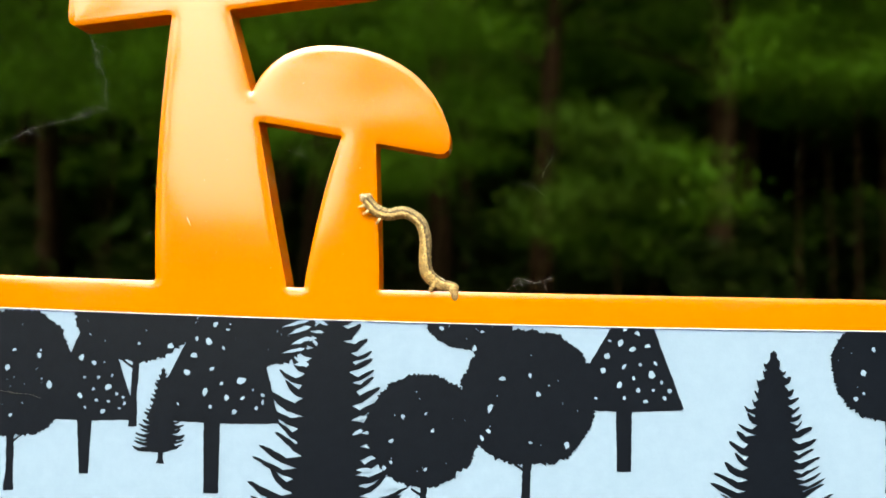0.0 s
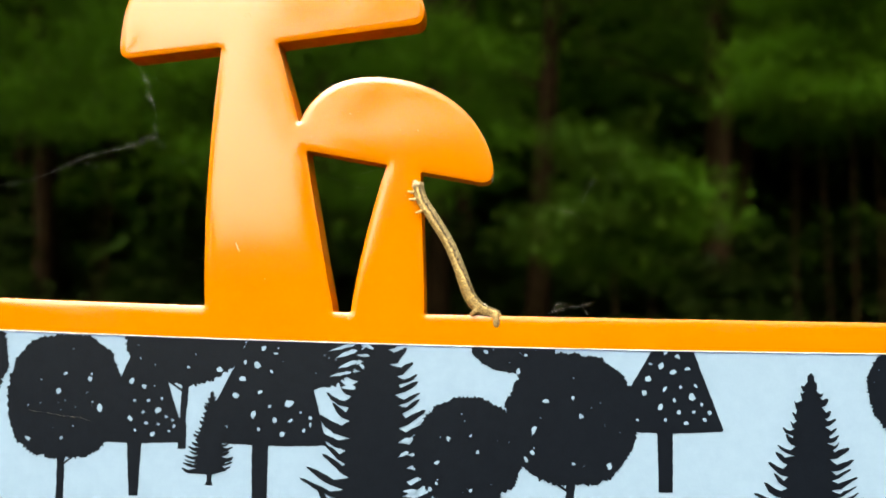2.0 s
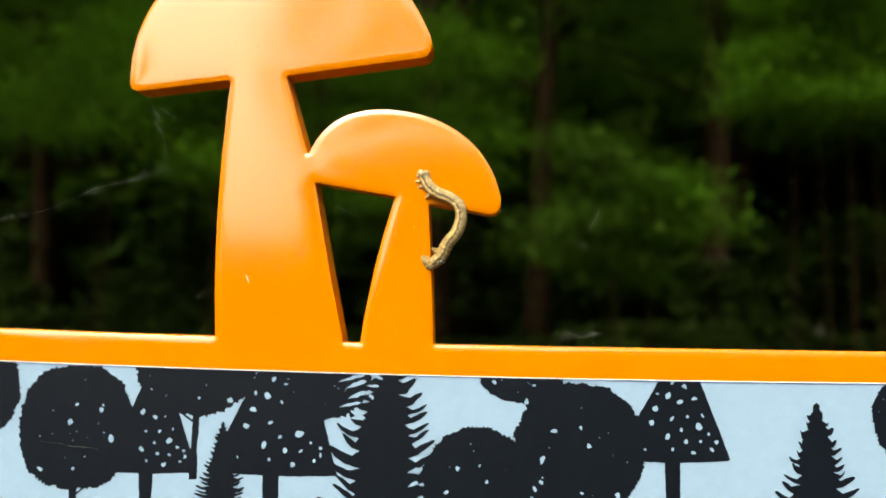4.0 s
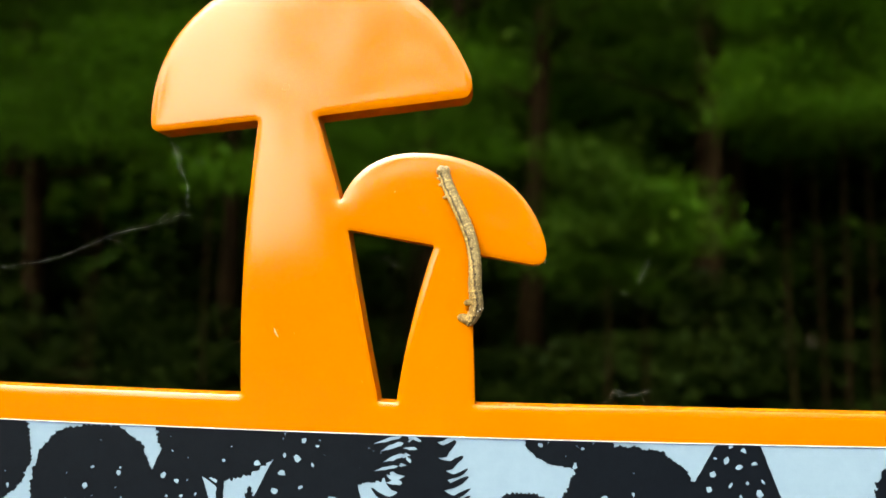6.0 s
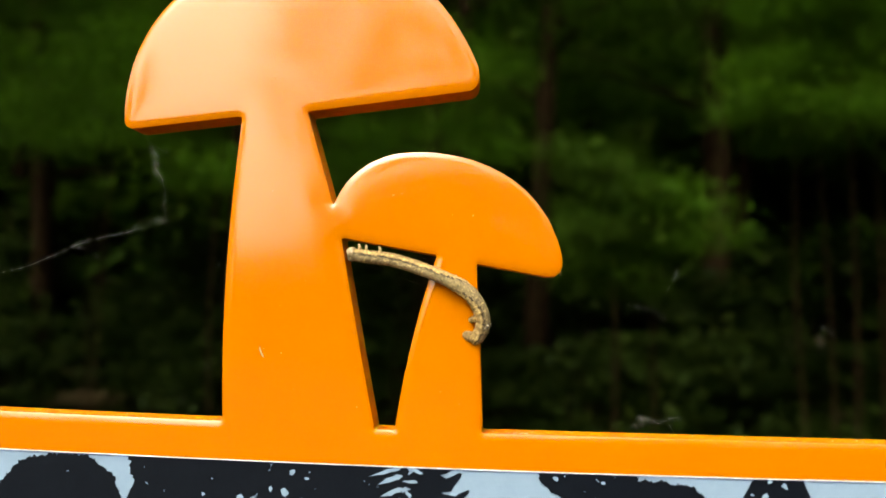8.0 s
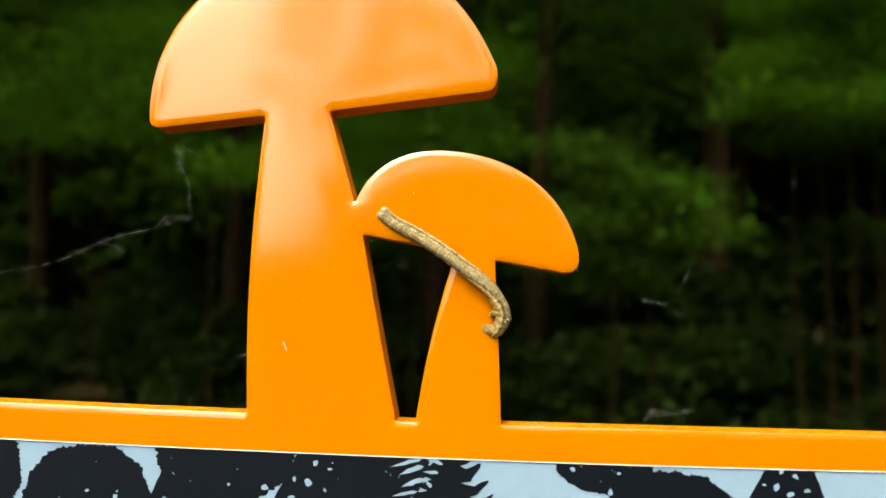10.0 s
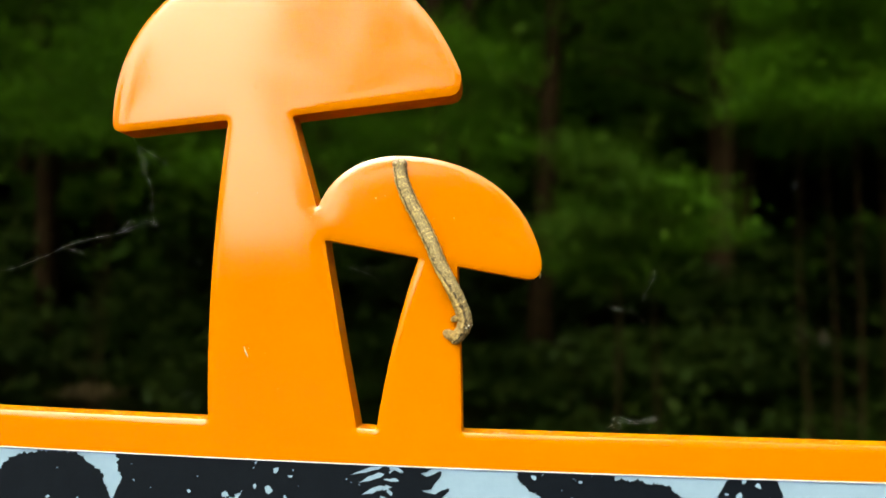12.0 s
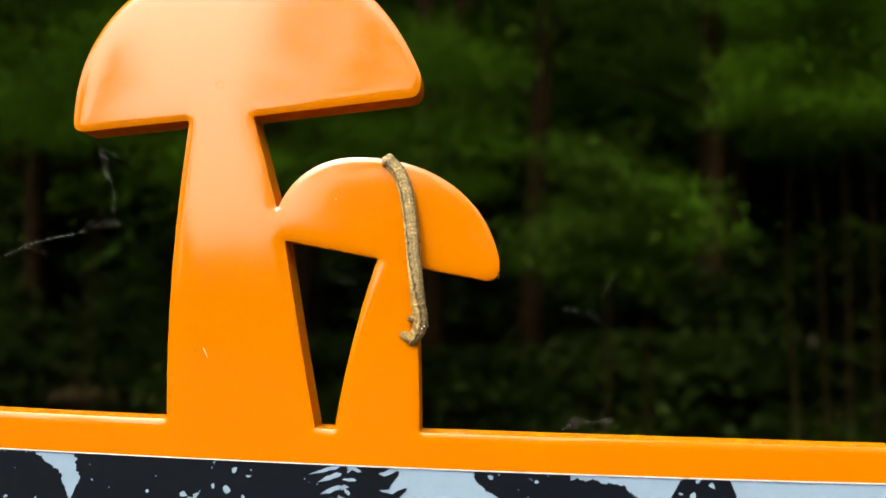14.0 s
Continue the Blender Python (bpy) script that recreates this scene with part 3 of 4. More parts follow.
    cone_tree(33.5, -11.9, 24.1, 39.7, -28.55, 0.25, (30.95, 33.0, 31.15, 33.0, -36.75), 12, [
        (32.0, -18.0, 0.36), (33.6, -18.5, 0.38), (30.0, -19.6, 0.22), (31.4, -19.8, 0.46), (33.0, -20.6, 0.42), (34.9, -20.1, 0.4), (29.7, -21.6, 0.42), (31.9, -22.9, 0.32), (34.0, -22.6, 0.26),
        (36.0, -22.4, 0.24), (29.2, -23.5, 0.44), (35.4, -23.9, 0.56), (33.2, -24.4, 0.26), (36.8, -24.9, 0.26), (31.3, -25.4, 0.4), (33.8, -25.9, 0.34), (35.7, -25.9, 0.3), (32.0, -27.0, 0.26),
        (34.8, -27.4, 0.38), (37.2, -26.9, 0.28), (37.9, -25.9, 0.34), (28.3, -27.2, 0.22)])
    round_tree(19.4, -27.4, 8.95, 9.0, (19.4, 0.6, -46), 10, power=2.15, spots=[
        (15.9, -25.0, 0.42), (19.6, -24.5, 0.28), (20.7, -27.0, 0.4), (14.3, -29.0, 0.5), (14.2, -32.1, 0.36), (13.3, -33.0, 0.36), (19.7, -33.4, 0.28), (24.6, -33.5, 0.44), (12.1, -21.2, 0.36)],
        stubs=((19.2, -37.2, 17.8, -36.4),))
    spruce(51.1, -20.2, -45.5, ((-20.2, 0.2), (-22.5, 1.6), (-24.2, 2.5), (-27.3, 3.6), (-31.4, 5.5), (-35.5, 7.0), (-38, 7.5), (-46, 9.0)),
           ((-20.2, 0.2), (-22.5, 1.2), (-25, 1.9), (-31, 2.8), (-38, 3.4), (-46, 3.8)), 1.15, 13, 0.6, 0.36)
    round_tree(65.4, -21.9, 7.1, 7.1, (65.6, 0.6, -38), 14, [(63.5, -19.7, 0.3), (62.2, -22.8, 0.42), (61.4, -26.1, 0.32), (62.3, -25.4, 0.26)])
    cone_tree(-83, -12, -90, -76, -34, 0.1, (-83.9, -82.1, -83.7, -82.2, -42), 15)
    spruce(84, -22, -46, ((-22, 0.3), (-30, 4.5), (-46, 9)), ((-22, 0.2), (-46, 3.8)), 1.2, 16)
    round_tree(100, -28, 9, 9, (100, 0.6, -44), 17)


build_prints()


def build_scratch():
    V, F = tube([(-58.2, -0.87, -28.7), (-55.6, -0.87, -28.9), (-53.0, -0.87, -29.3), (-50.6, -0.87, -29.4), (-48.8, -0.87, -29.9)], [0.004, 0.007, 0.009, 0.007, 0.003], 5)
    mesh_ob("scratch", [here(v) for v in V], F, DUST, panel, "fine pale scratch across the printed board")


build_scratch()


def build_post():
    post = tagged(new("post"), "weathered square wooden post carrying the sign", "post")
    post.location = (0.01, 0.024, 0)
    bm = bmesh.new()
    bmesh.ops.create_cube(bm, size=1)
    top = BASE - 0.022
    for v in bm.verts:
        v.co = (v.co.x * 0.04, v.co.y * 0.0398, (v.co.z + 0.5) * (top + 0.1) - 0.1)
    bmesh.ops.bevel(bm, geom=bm.edges[:], offset=0.003, segments=2, affect="EDGES")
    part("shaft", bm, WOOD, post, smooth=False)


build_post()


# ---- silk and dust on the sign ----
def thread(points, radius=0.022, label="loose strand of spider silk hanging from the sign", seed=0, curl=0.25):
    rng = random.Random(seed)
    fine = []
    for a, b in zip(points, points[1:]):
        n = max(2, int(math.dist(a, b) / 0.8))
        for i in range(n):
            t = i / n
            j = curl * 0.8
            fine.append([a[k] + (b[k] - a[k]) * t + rng.uniform(-j, j) * (0.4 if i else 0) for k in range(3)])
    fine.append(list(points[-1]))
    V, F = tube(fine, [0.25 * radius * rng.uniform(0.5, 1.3) for _ in fine], 4)
    ob = tagged(mesh_ob("spider_thread", [here(v) for v in V], F, SILK), label, "spider thread", "spider threads")
    ob.location = (0, 0, BASE)
    return ob


def build_threads():
    y = 1.4
    main = [(-68.6 - 8, y, 3.0), (-68.6, y, 3.9), (-62, y, 5.0), (-59.7, y, 5.7), (-54.2, y, 8.2), (-50, y, 9.5), (-46.3, y, 10.3), (-43.4, y, 11.6), (-41.8, y, 11.5)]
    thread(main, 0.030, seed=1)
    thread([(-54.2, y, 8.2), (-51.5, y, 7.6), (-50.6, y, 6.6)], 0.02, seed=2)
    thread([(-47.0, y, 10.0), (-45.4, y, 11.7), (-43.0, y, 11.9), (-41.6, y, 11.6)], 0.024, seed=3)
    thread([(-45.6, y, 23.6), (-44.6, y, 21.4), (-43.8, y, 19.6), (-44.1, y, 18.6), (-42.9, y, 17.2), (-42.3, y, 15.6), (-42.5, y, 13.6), (-41.9, y, 11.7)], 0.028, seed=4)
    thread([(-44.2, y, 20.6), (-43.4, y, 19.2), (-44.0, y, 18.0), (-43.0, y, 17.4)], 0.022, seed=5, curl=0.8)
    thread([(-45.6, y, 23.6), (-44.9, y, 22.0), (-44.4, y, 20.4), (-43.3, y, 19.9), (-43.9, y, 18.9), (-43.2, y, 17.8), (-42.6, y, 16.4), (-42.2, y, 14.4), (-42.0, y, 12.6)], 0.02, seed=31, curl=0.4)
    thread([(-44.6, y, 21.4), (-43.9, y, 20.6), (-44.3, y, 19.4), (-43.5, y, 18.4), (-44.0, y, 17.8)], 0.016, seed=32, curl=0.6)
    thread([(-59.7, y, 5.7), (-55.4, y, 7.4), (-53.6, y, 8.7), (-49.0, y, 9.7), (-45.6, y, 10.4), (-42.4, y, 11.3)], 0.018, seed=33)
    thread([(-47.4, 0.2, 24.2), (-46.4, -0.2, 23.4), (-45.2, 0.6, 22.9), (-44.9, 1.0, 21.9)], 0.02, seed=34, curl=0.5)
    thread([(-44.7, y, 21.8), (-42.6, y, 20.6), (-39.9, y, 19.0)], 0.016, seed=6)
    thread([(-41.8, y, 11.5), (-38.8, y, 8.6), (-36.2, y, 6.9), (-33.2, y, 5.2)], 0.007, seed=7)
    thread([(-37.2, y, -7.8), (-35.4, y, -6.5), (-33.0, y, -5.6)], 0.016, seed=8)
    y = 3.0
    thread([(22.4, y, 6.7), (22.3, y, 5.6), (21.3, y, 3.8), (20.9, y, 2.6)], 0.022, "broken wisp of spider silk in the air beside the sign", 9)
    thread([(16.5, y, 1.9), (18.4, y, 1.6), (19.9, y, 1.3), (21.2, y, 0.0)], 0.020, "broken wisp of spider silk in the air beside the sign", 10)
    thread([(39.2, y, 0.2), (40.3, y, -0.8), (41.3, y, -1.4)], 0.016, "broken wisp of spider silk in the air beside the sign", 11)
    y = 2.6
    tuft = "tangled tuft of spider silk caught on the rail"
    thread([(16.2, y, -13.3), (17.0, y, -12.7), (18.4, y, -12.3), (17.3, y, -11.8), (18.9, y, -12.2), (20.4, y, -12.3)], 0.022, tuft, 41, 0.5)
    thread([(20.6, y, -12.0), (21.4, y, -11.6), (21.9, y, -12.0), (22.8, y, -11.7)], 0.02, tuft, 42, 0.4)
    thread([(-35.0, y, -12.9), (-34.2, y, -12.3), (-33.6, y, -12.6), (-33.0, y, -11.9)], 0.02, "wisp of spider silk in the corner of stem and rail", 43, 0.5)
    thread([(17.7, y, -13.2), (17.1, y, -12.2), (17.7, y, -11.5), (19.4, y, -12.0), (21.0, y, -12.0), (22.6, y, -11.4)], 0.032, tuft, 12)
    thread([(21.2, y, -12.2), (21.6, y, -12.8), (22.0, y, -13.3)], 0.022, tuft, 13)
    thread([(17.9, y, -13.2), (18.3, y, -12.4), (18.0, y, -11.7)], 0.024, tuft, 14)
    y = 2.6
    for k, pts in enumerate(([(-13.0, 8.0), (-13.9, 6.2), (-13.2, 5.2), (-11.4, 4.4)], [(-13.8, 6.0), (-11.6, 6.6), (-8.6, 7.4)],
                             [(-16.4, 6.4), (-14.8, 5.9), (-13.2, 5.4)], [(-12.0, 5.0), (-9.0, 4.0)])):
        thread([(x, y, z) for x, z in pts], 0.016, "faint cobweb strand across the gap between the stems", 20 + k)


build_threads()


def build_grit():
    """Pale specks along the upper edges of the rail and the undersides."""
    rng = random.Random(5)
    V, F = [], []
    spots = []
    for _ in range(46):
        x = rng.choice((rng.uniform(-68, -33), rng.uniform(-0.5, 60)))
        spots.append((x, rng.uniform(0.3, 2.5), (-13.16 if x < 0 else -13.6) + bow(x), rng.uniform(0.05, 0.14)))
    for _ in range(10):
        spots.append((rng.uniform(-0.6, 8), rng.uniform(-0.4, 0.8), -13.58, rng.uniform(0.07, 0.15)))
    for x, y, z, s in spots:
        o = len(V)
        for d in ((1, 0, 0), (-1, 0, 0), (0, 1, 0), (0, -1, 0), (0, 0, 1), (0, 0, -1)):
            q = s * rng.uniform(0.6, 1.2)
            V.append(here((x + d[0] * q, y + d[1] * q, z + d[2] * q * 0.8)))
        F += [tuple(o + i for i in f) for f in ((0, 2, 4), (2, 1, 4), (1, 3, 4), (3, 0, 4), (2, 0, 5), (1, 2, 5), (3, 1, 5), (0, 3, 5))]
    ob = tagged(mesh_ob("grit", V, F, DUST, smooth=False), "pale specks of grit along the orange rail", "grit", kind="stuff")
    ob.location = (0, 0, BASE)


build_grit()


def build_marks():
    """A moulding ring on the tall cap, a pale nick on its stem and dust on the faces."""
    stem = bpy.data.objects["tall_mushroom"]
    cap = stem.children[0]
    ring = [(-28.0 + 0.5 * math.cos(a * math.pi / 12), -0.89, 29.3 + 0.5 * math.sin(a * math.pi / 12)) for a in range(25)]
    V, F = tube(ring, [0.04] * 25, 6, cap=False)
    mesh_ob("moulding_ring", [here(v) for v in V], F, ORANGE, cap, "small raised ring left by the mould")
    V, F = tube([(-28.45, -0.93, -4.0), (-28.3, -0.97, -4.4), (-28.05, -0.97, -4.9), (-27.85, -0.93, -5.3)], [0.02, 0.075, 0.085, 0.02], 6)
    mesh_ob("nick", [here(v) for v in V], F, DUST, stem, "pale nick in the plastic")
    rng = random.Random(31)
    V, F = [], []
    spots = [(-12.4, 14.8, 0.1), (-11.3, 15.1, 0.05), (-2.6, 12.4, 0.06), (-5.1, 12.4, 0.045), (-20.6, 12.4, 0.06), (-16.4, -6.2, 0.05), (-24.0, -9.0, 0.05)]
    spots += [(rng.uniform(-31, -16), rng.uniform(-12, 24), rng.uniform(0.03, 0.06)) for _ in range(14)]
    spots += [(rng.uniform(-8, -2), rng.uniform(-12, 6), rng.uniform(0.03, 0.06)) for _ in range(8)]
    spots = [(x, -0.98, z, q) for x, z, q in spots]
    for k in range(46):
        z = rng.uniform(5.4, 14.0)
        spots.append((8.15 - 0.047 * (z - 6) ** 2 + rng.uniform(-0.08, 0.03), rng.uniform(-0.6, 1.5), z, rng.uniform(0.05, 0.15)))
    for k in range(26):
        u = rng.random() ** 1.5
        spots.append((-23.38 + 3.36 * u, rng.uniform(-0.7, 2.2), 24.8 - 10.8 * u, rng.uniform(0.05, 0.11)))
    for k in range(36):
        u = rng.random()
        spots.append((-18.65 + 4.5 * u + 0.1 * math.sin(math.pi * u), rng.uniform(-0.7, 2.0), 8.9 - 21.9 * u, rng.uniform(0.03, 0.08)))
    for k in range(12):
        spots.append((rng.uniform(-22, -4), rng.uniform(0, 2.5), 0, rng.uniform(0.03, 0.07)))
        x = spots[-1][0]
        spots[-1] = (x, spots[-1][1], 25.42 + (x + 23.1) * 0.126, spots[-1][3])
    for x, y, z, q in spots:
        o = len(V)
        for d in ((1, 0, 0), (-1, 0, 0), (0, 1, 0), (0, -1, 0), (0, 0, 1), (0, 0, -1)):
            w = q * rng.uniform(0.5, 1.3)
            V.append(here((x + d[0] * w, y + d[1] * w, z + d[2] * w)))
        F += [tuple(o + i for i in f) for f in ((0, 2, 4), (2, 1, 4), (1, 3, 4), (3, 0, 4), (2, 0, 5), (1, 2, 5), (3, 1, 5), (0, 3, 5))]
    ob = tagged(mesh_ob("dust", V, F, DUST, smooth=False), "pale dust specks sticking to the orange plastic", "dust", kind="stuff")
    ob.location = (0, 0, BASE)


build_marks()

# ---- the inchworm ----
larva = tagged(new("inchworm"), "mottled tan and brown inchworm clinging to the orange plastic", "caterpillar")
larva.location = (0, 0, BASE)
SEGMENTS = 26


def barrel(length, r0, r1, r2, seed, rows=21, sides=28, round_end=False):
    """A wrinkled ring of the body: its length along z, its belly to +x."""
    rng = random.Random(seed)
    V, F = [], []
    for j in range(rows):
        u = j / (rows - 1)
        z = (u - 0.5) * length
        r = (r0 + (r1 - r0) * u * 2) if u < 0.5 else (r1 + (r2 - r1) * (u - 0.5) * 2)
        r *= (1 - (abs(u - 0.5) * 2) ** 4 * 0.05) * (1 + 0.014 * math.cos(u * math.pi * 5))
        if round_end and u < 0.5:
            r *= max(0.12, 1 - (1 - u * 2) ** 2.5) ** 0.5
        for k in range(sides):
            a = 2 * math.pi * k / sides
            fold = 1 + (0.07 + 0.22 * max(0, noise.noise((z * 2.6 + seed * 5, 2 if a < math.pi else 8, 0)))) * math.exp(-((abs(math.atan2(math.sin(a), math.cos(a))) - 1.62) / 0.2) ** 2)
            fold += 0.05 * math.exp(-((u - 0.5) / 0.05) ** 2)
            w = r * fold * (1 + 0.06 * noise.noise((math.cos(a) * 2.2, math.sin(a) * 2.2, z * 3 + seed * 7)) + 0.05 * noise.noise((math.cos(a) * 6, math.sin(a) * 6, z * 7 + seed * 3)))
            V.append(here((w * math.cos(a) * 0.97, w * math.sin(a), z)))
        if j:
            for k in range(sides):
                q = (k + 1) % sides
                F.append(((j - 1) * sides + k, (j - 1) * sides + q, j * sides + q, j * sides + k))
    F.append(tuple(range(sides))[::-1])
    F.append(tuple((rows - 1) * sides + k for k in range(sides)))
    return V, F


def body_radius(u):
    r = 0.87 + 0.04 * math.sin(u * 9) - 0.10 * max(0, u - 0.55) / 0.45
    return r * (0.8 + 0.2 * min(1, u / 0.05))


def build_larva():
    rings = []
    gap = 0.985
    for i in range(SEGMENTS):
        u = i / (SEGMENTS - 1)
        r = body_radius(u)
        if i == SEGMENTS - 1:
            # the head: two rounded lobes and a mouth
            bm = bmesh.new()
            for s in (1, -1):
                m = Matrix.Translation((0.05 * MM, s * 0.38 * MM, 0)) @ Matrix.Diagonal((0.76 * MM, 0.56 * MM, 0.58 * MM, 1))
                bmesh.ops.create_uvsphere(bm, u_segments=16, v_segments=12, radius=1, matrix=m)
            m = Matrix.Translation((0.45 * MM, 0, 0.45 * MM)) @ Matrix.Diagonal((0.42 * MM, 0.45 * MM, 0.42 * MM, 1))
            bmesh.ops.create_uvsphere(bm, u_segments=10, v_segments=8, radius=1, matrix=m)
            ob = part("head", bm, HEAD, larva, "round tan two-lobed head")
        else:
            V, F = barrel(gap * 1.75, r * 0.95, r, r * 0.96, i, round_end=i == 0)
            ob = mesh_ob("body_segment", V, F, SKIN, larva)
        legs = []
        if SEGMENTS - 5 <= i < SEGMENTS - 1 and i != SEGMENTS - 4:
            legs = [((r * 0.75, s * 0.45, 0.0), (r * 1.3, s * 0.68, 0.14), (r * 1.75, s * 0.6, 0.34), (r * 2.1, s * 0.4, 0.3)) for s in (1, -1)]
            size = (0.24, 0.17, 0.12, 0.03)
        elif i == 3:
            legs = [((0.4, s * 0.36, 0.0), (0.95, s * 0.34, 0.0), (1.35, s * 0.32, -0.03), (1.62, s * 0.3, -0.05)) for s in (1, -1)]
            size = (0.42, 0.33, 0.36, 0.22)
        elif i == 0:
            legs = [((0.0, s * 0.2, 0.3), (0.55, s * 0.2, -0.2), (1.2, s * 0.16, -0.42), (1.6, s * 0.13, -0.5), (1.9, s * 0.1, -0.5)) for s in (1, -1)]
            size = (0.72, 0.68, 0.6, 0.5, 0.25)
        for path in legs:
            V, F = tube(path, size, 10)
            V = [np.array(v) + 0.05 * np.array(noise.noise_vector(Vector(v) * 4)) for v in V]
            mesh_ob("leg", [here(v) for v in V], F, SKIN if i < 4 else LEGS, ob, "blunt tan gripping foot" if i < 4 else "short pale gripping leg")
        if i == 2:
            for s in (1, -1):
                for name, mat, a, z, q in (("dark_spot", SPOT, 2.62, 0.0, 0.17), ("pale_spot", PALE, 2.62, 0.24, 0.10), ("pale_spot", PALE, 2.3, -0.1, 0.09)):
                    bm = bmesh.new()
                    m = Matrix.Translation(here((r * math.cos(a), s * r * math.sin(a), z))) @ Matrix.Diagonal((q * MM, q * MM, q * MM, 1))
                    bmesh.ops.create_icosphere(bm, subdivisions=2, radius=1, matrix=m)
                    part(name, bm, mat, ob, "small " + name.replace("_", " ") + " on the skin")
        rings.append(ob)
    return rings


RINGS = build_larva()


# ---- the forest ----
def leaf_cloud(rng, centres, per, spread, size, flat=0.5):
    """Many small pointed leaves round the given places."""
    g = np.random.default_rng(rng.randrange(1 << 30))
    C = np.repeat(np.array(centres), per, axis=0)
    n = len(C)
    C = C + g.normal(0, 1, (n, 3)) * np.array(spread)
    a = g.uniform(0, 2 * np.pi, n)
    tilt = g.normal(0, flat, n)
    along = np.stack([np.cos(a) * np.cos(tilt), np.sin(a) * np.cos(tilt), np.sin(tilt) - 0.25], 1)
    side = np.stack([-np.sin(a), np.cos(a), g.normal(0, flat, n)], 1)
    L = (size * g.uniform(0.6, 1.3, n))[:, None]
    V = np.empty((n, 4, 3))
    V[:, 0] = C
    V[:, 1] = C + along * L * 0.5 + side * L * 0.28
    V[:, 2] = C + along * L
    V[:, 3] = C + along * L * 0.5 - side * L * 0.28
    F = np.arange(4 * n).reshape(n, 4)
    return V.reshape(-1, 3), F


def build_tree(x, y, height, radius, seed, crown_from, reach, leaf, mat, per=46, clumps=9, limbs=12, lean=0.0, label="forest tree with dark bark and green leaves"):
    rng = random.Random(seed)
    tree = tagged(new("tree"), label, "tree", "forest trees")
    tree.location = (x, y, -0.06)
    path, radii = [], []
    for i in range(12):
        u = i / 11
        path.append((lean * height * u + 0.05 * height * 0.2 * math.sin(u * 5 + seed), 0.02 * height * math.sin(u * 4 + seed * 2), height * u))
        radii.append(radius * (1 - 0.8 * u) * (1.5 if i == 0 else 1.08 if i == 1 else 1))
    pieces = [tube(path, radii, 10)]
    spots = []
    for k in range(limbs):
        u = crown_from + (1 - crown_from) * (k + rng.random()) / limbs
        u = min(u, 0.98)
        a = rng.random() * 6.283 + k * 2.4
        i = int(u * 11)
        o = path[i]
        o = (o[0], o[1], height * u)
        far = reach * (1.15 - 0.75 * (u - crown_from) / (1.02 - crown_from)) * rng.uniform(0.7, 1.15)
        end = (o[0] + far * math.cos(a), o[1] + far * math.sin(a), o[2] + far * rng.uniform(-0.12, 0.4))
        midp = tuple((p + q) / 2 + (0.1 * far if j == 2 else 0) for j, (p, q) in enumerate(zip(o, end)))
        r = radius * 0.32 * (1 - 0.6 * u)
        pieces.append(tube([o, midp, end], [r, r * 0.6, r * 0.15], 5))
        for c in range(clumps):
            t = 0.3 + 0.75 * (c + rng.random()) / clumps
            spots.append(tuple(p + (q - p) * t + rng.gauss(0, 0.12 * far) * (0.4 if j == 2 else 1) for j, (p, q) in enumerate(zip(o, end))))
    V, F = joined(pieces)
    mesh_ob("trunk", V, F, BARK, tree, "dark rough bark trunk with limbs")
    V, F = leaf_cloud(rng, spots, per, (0.2 * reach ** 0.5, 0.2 * reach ** 0.5, 0.05 * reach ** 0.5), leaf, 0.35)
    mesh_ob("crown", V, F, mat, tree, "loose layered green leaves", smooth=False)
    return tree


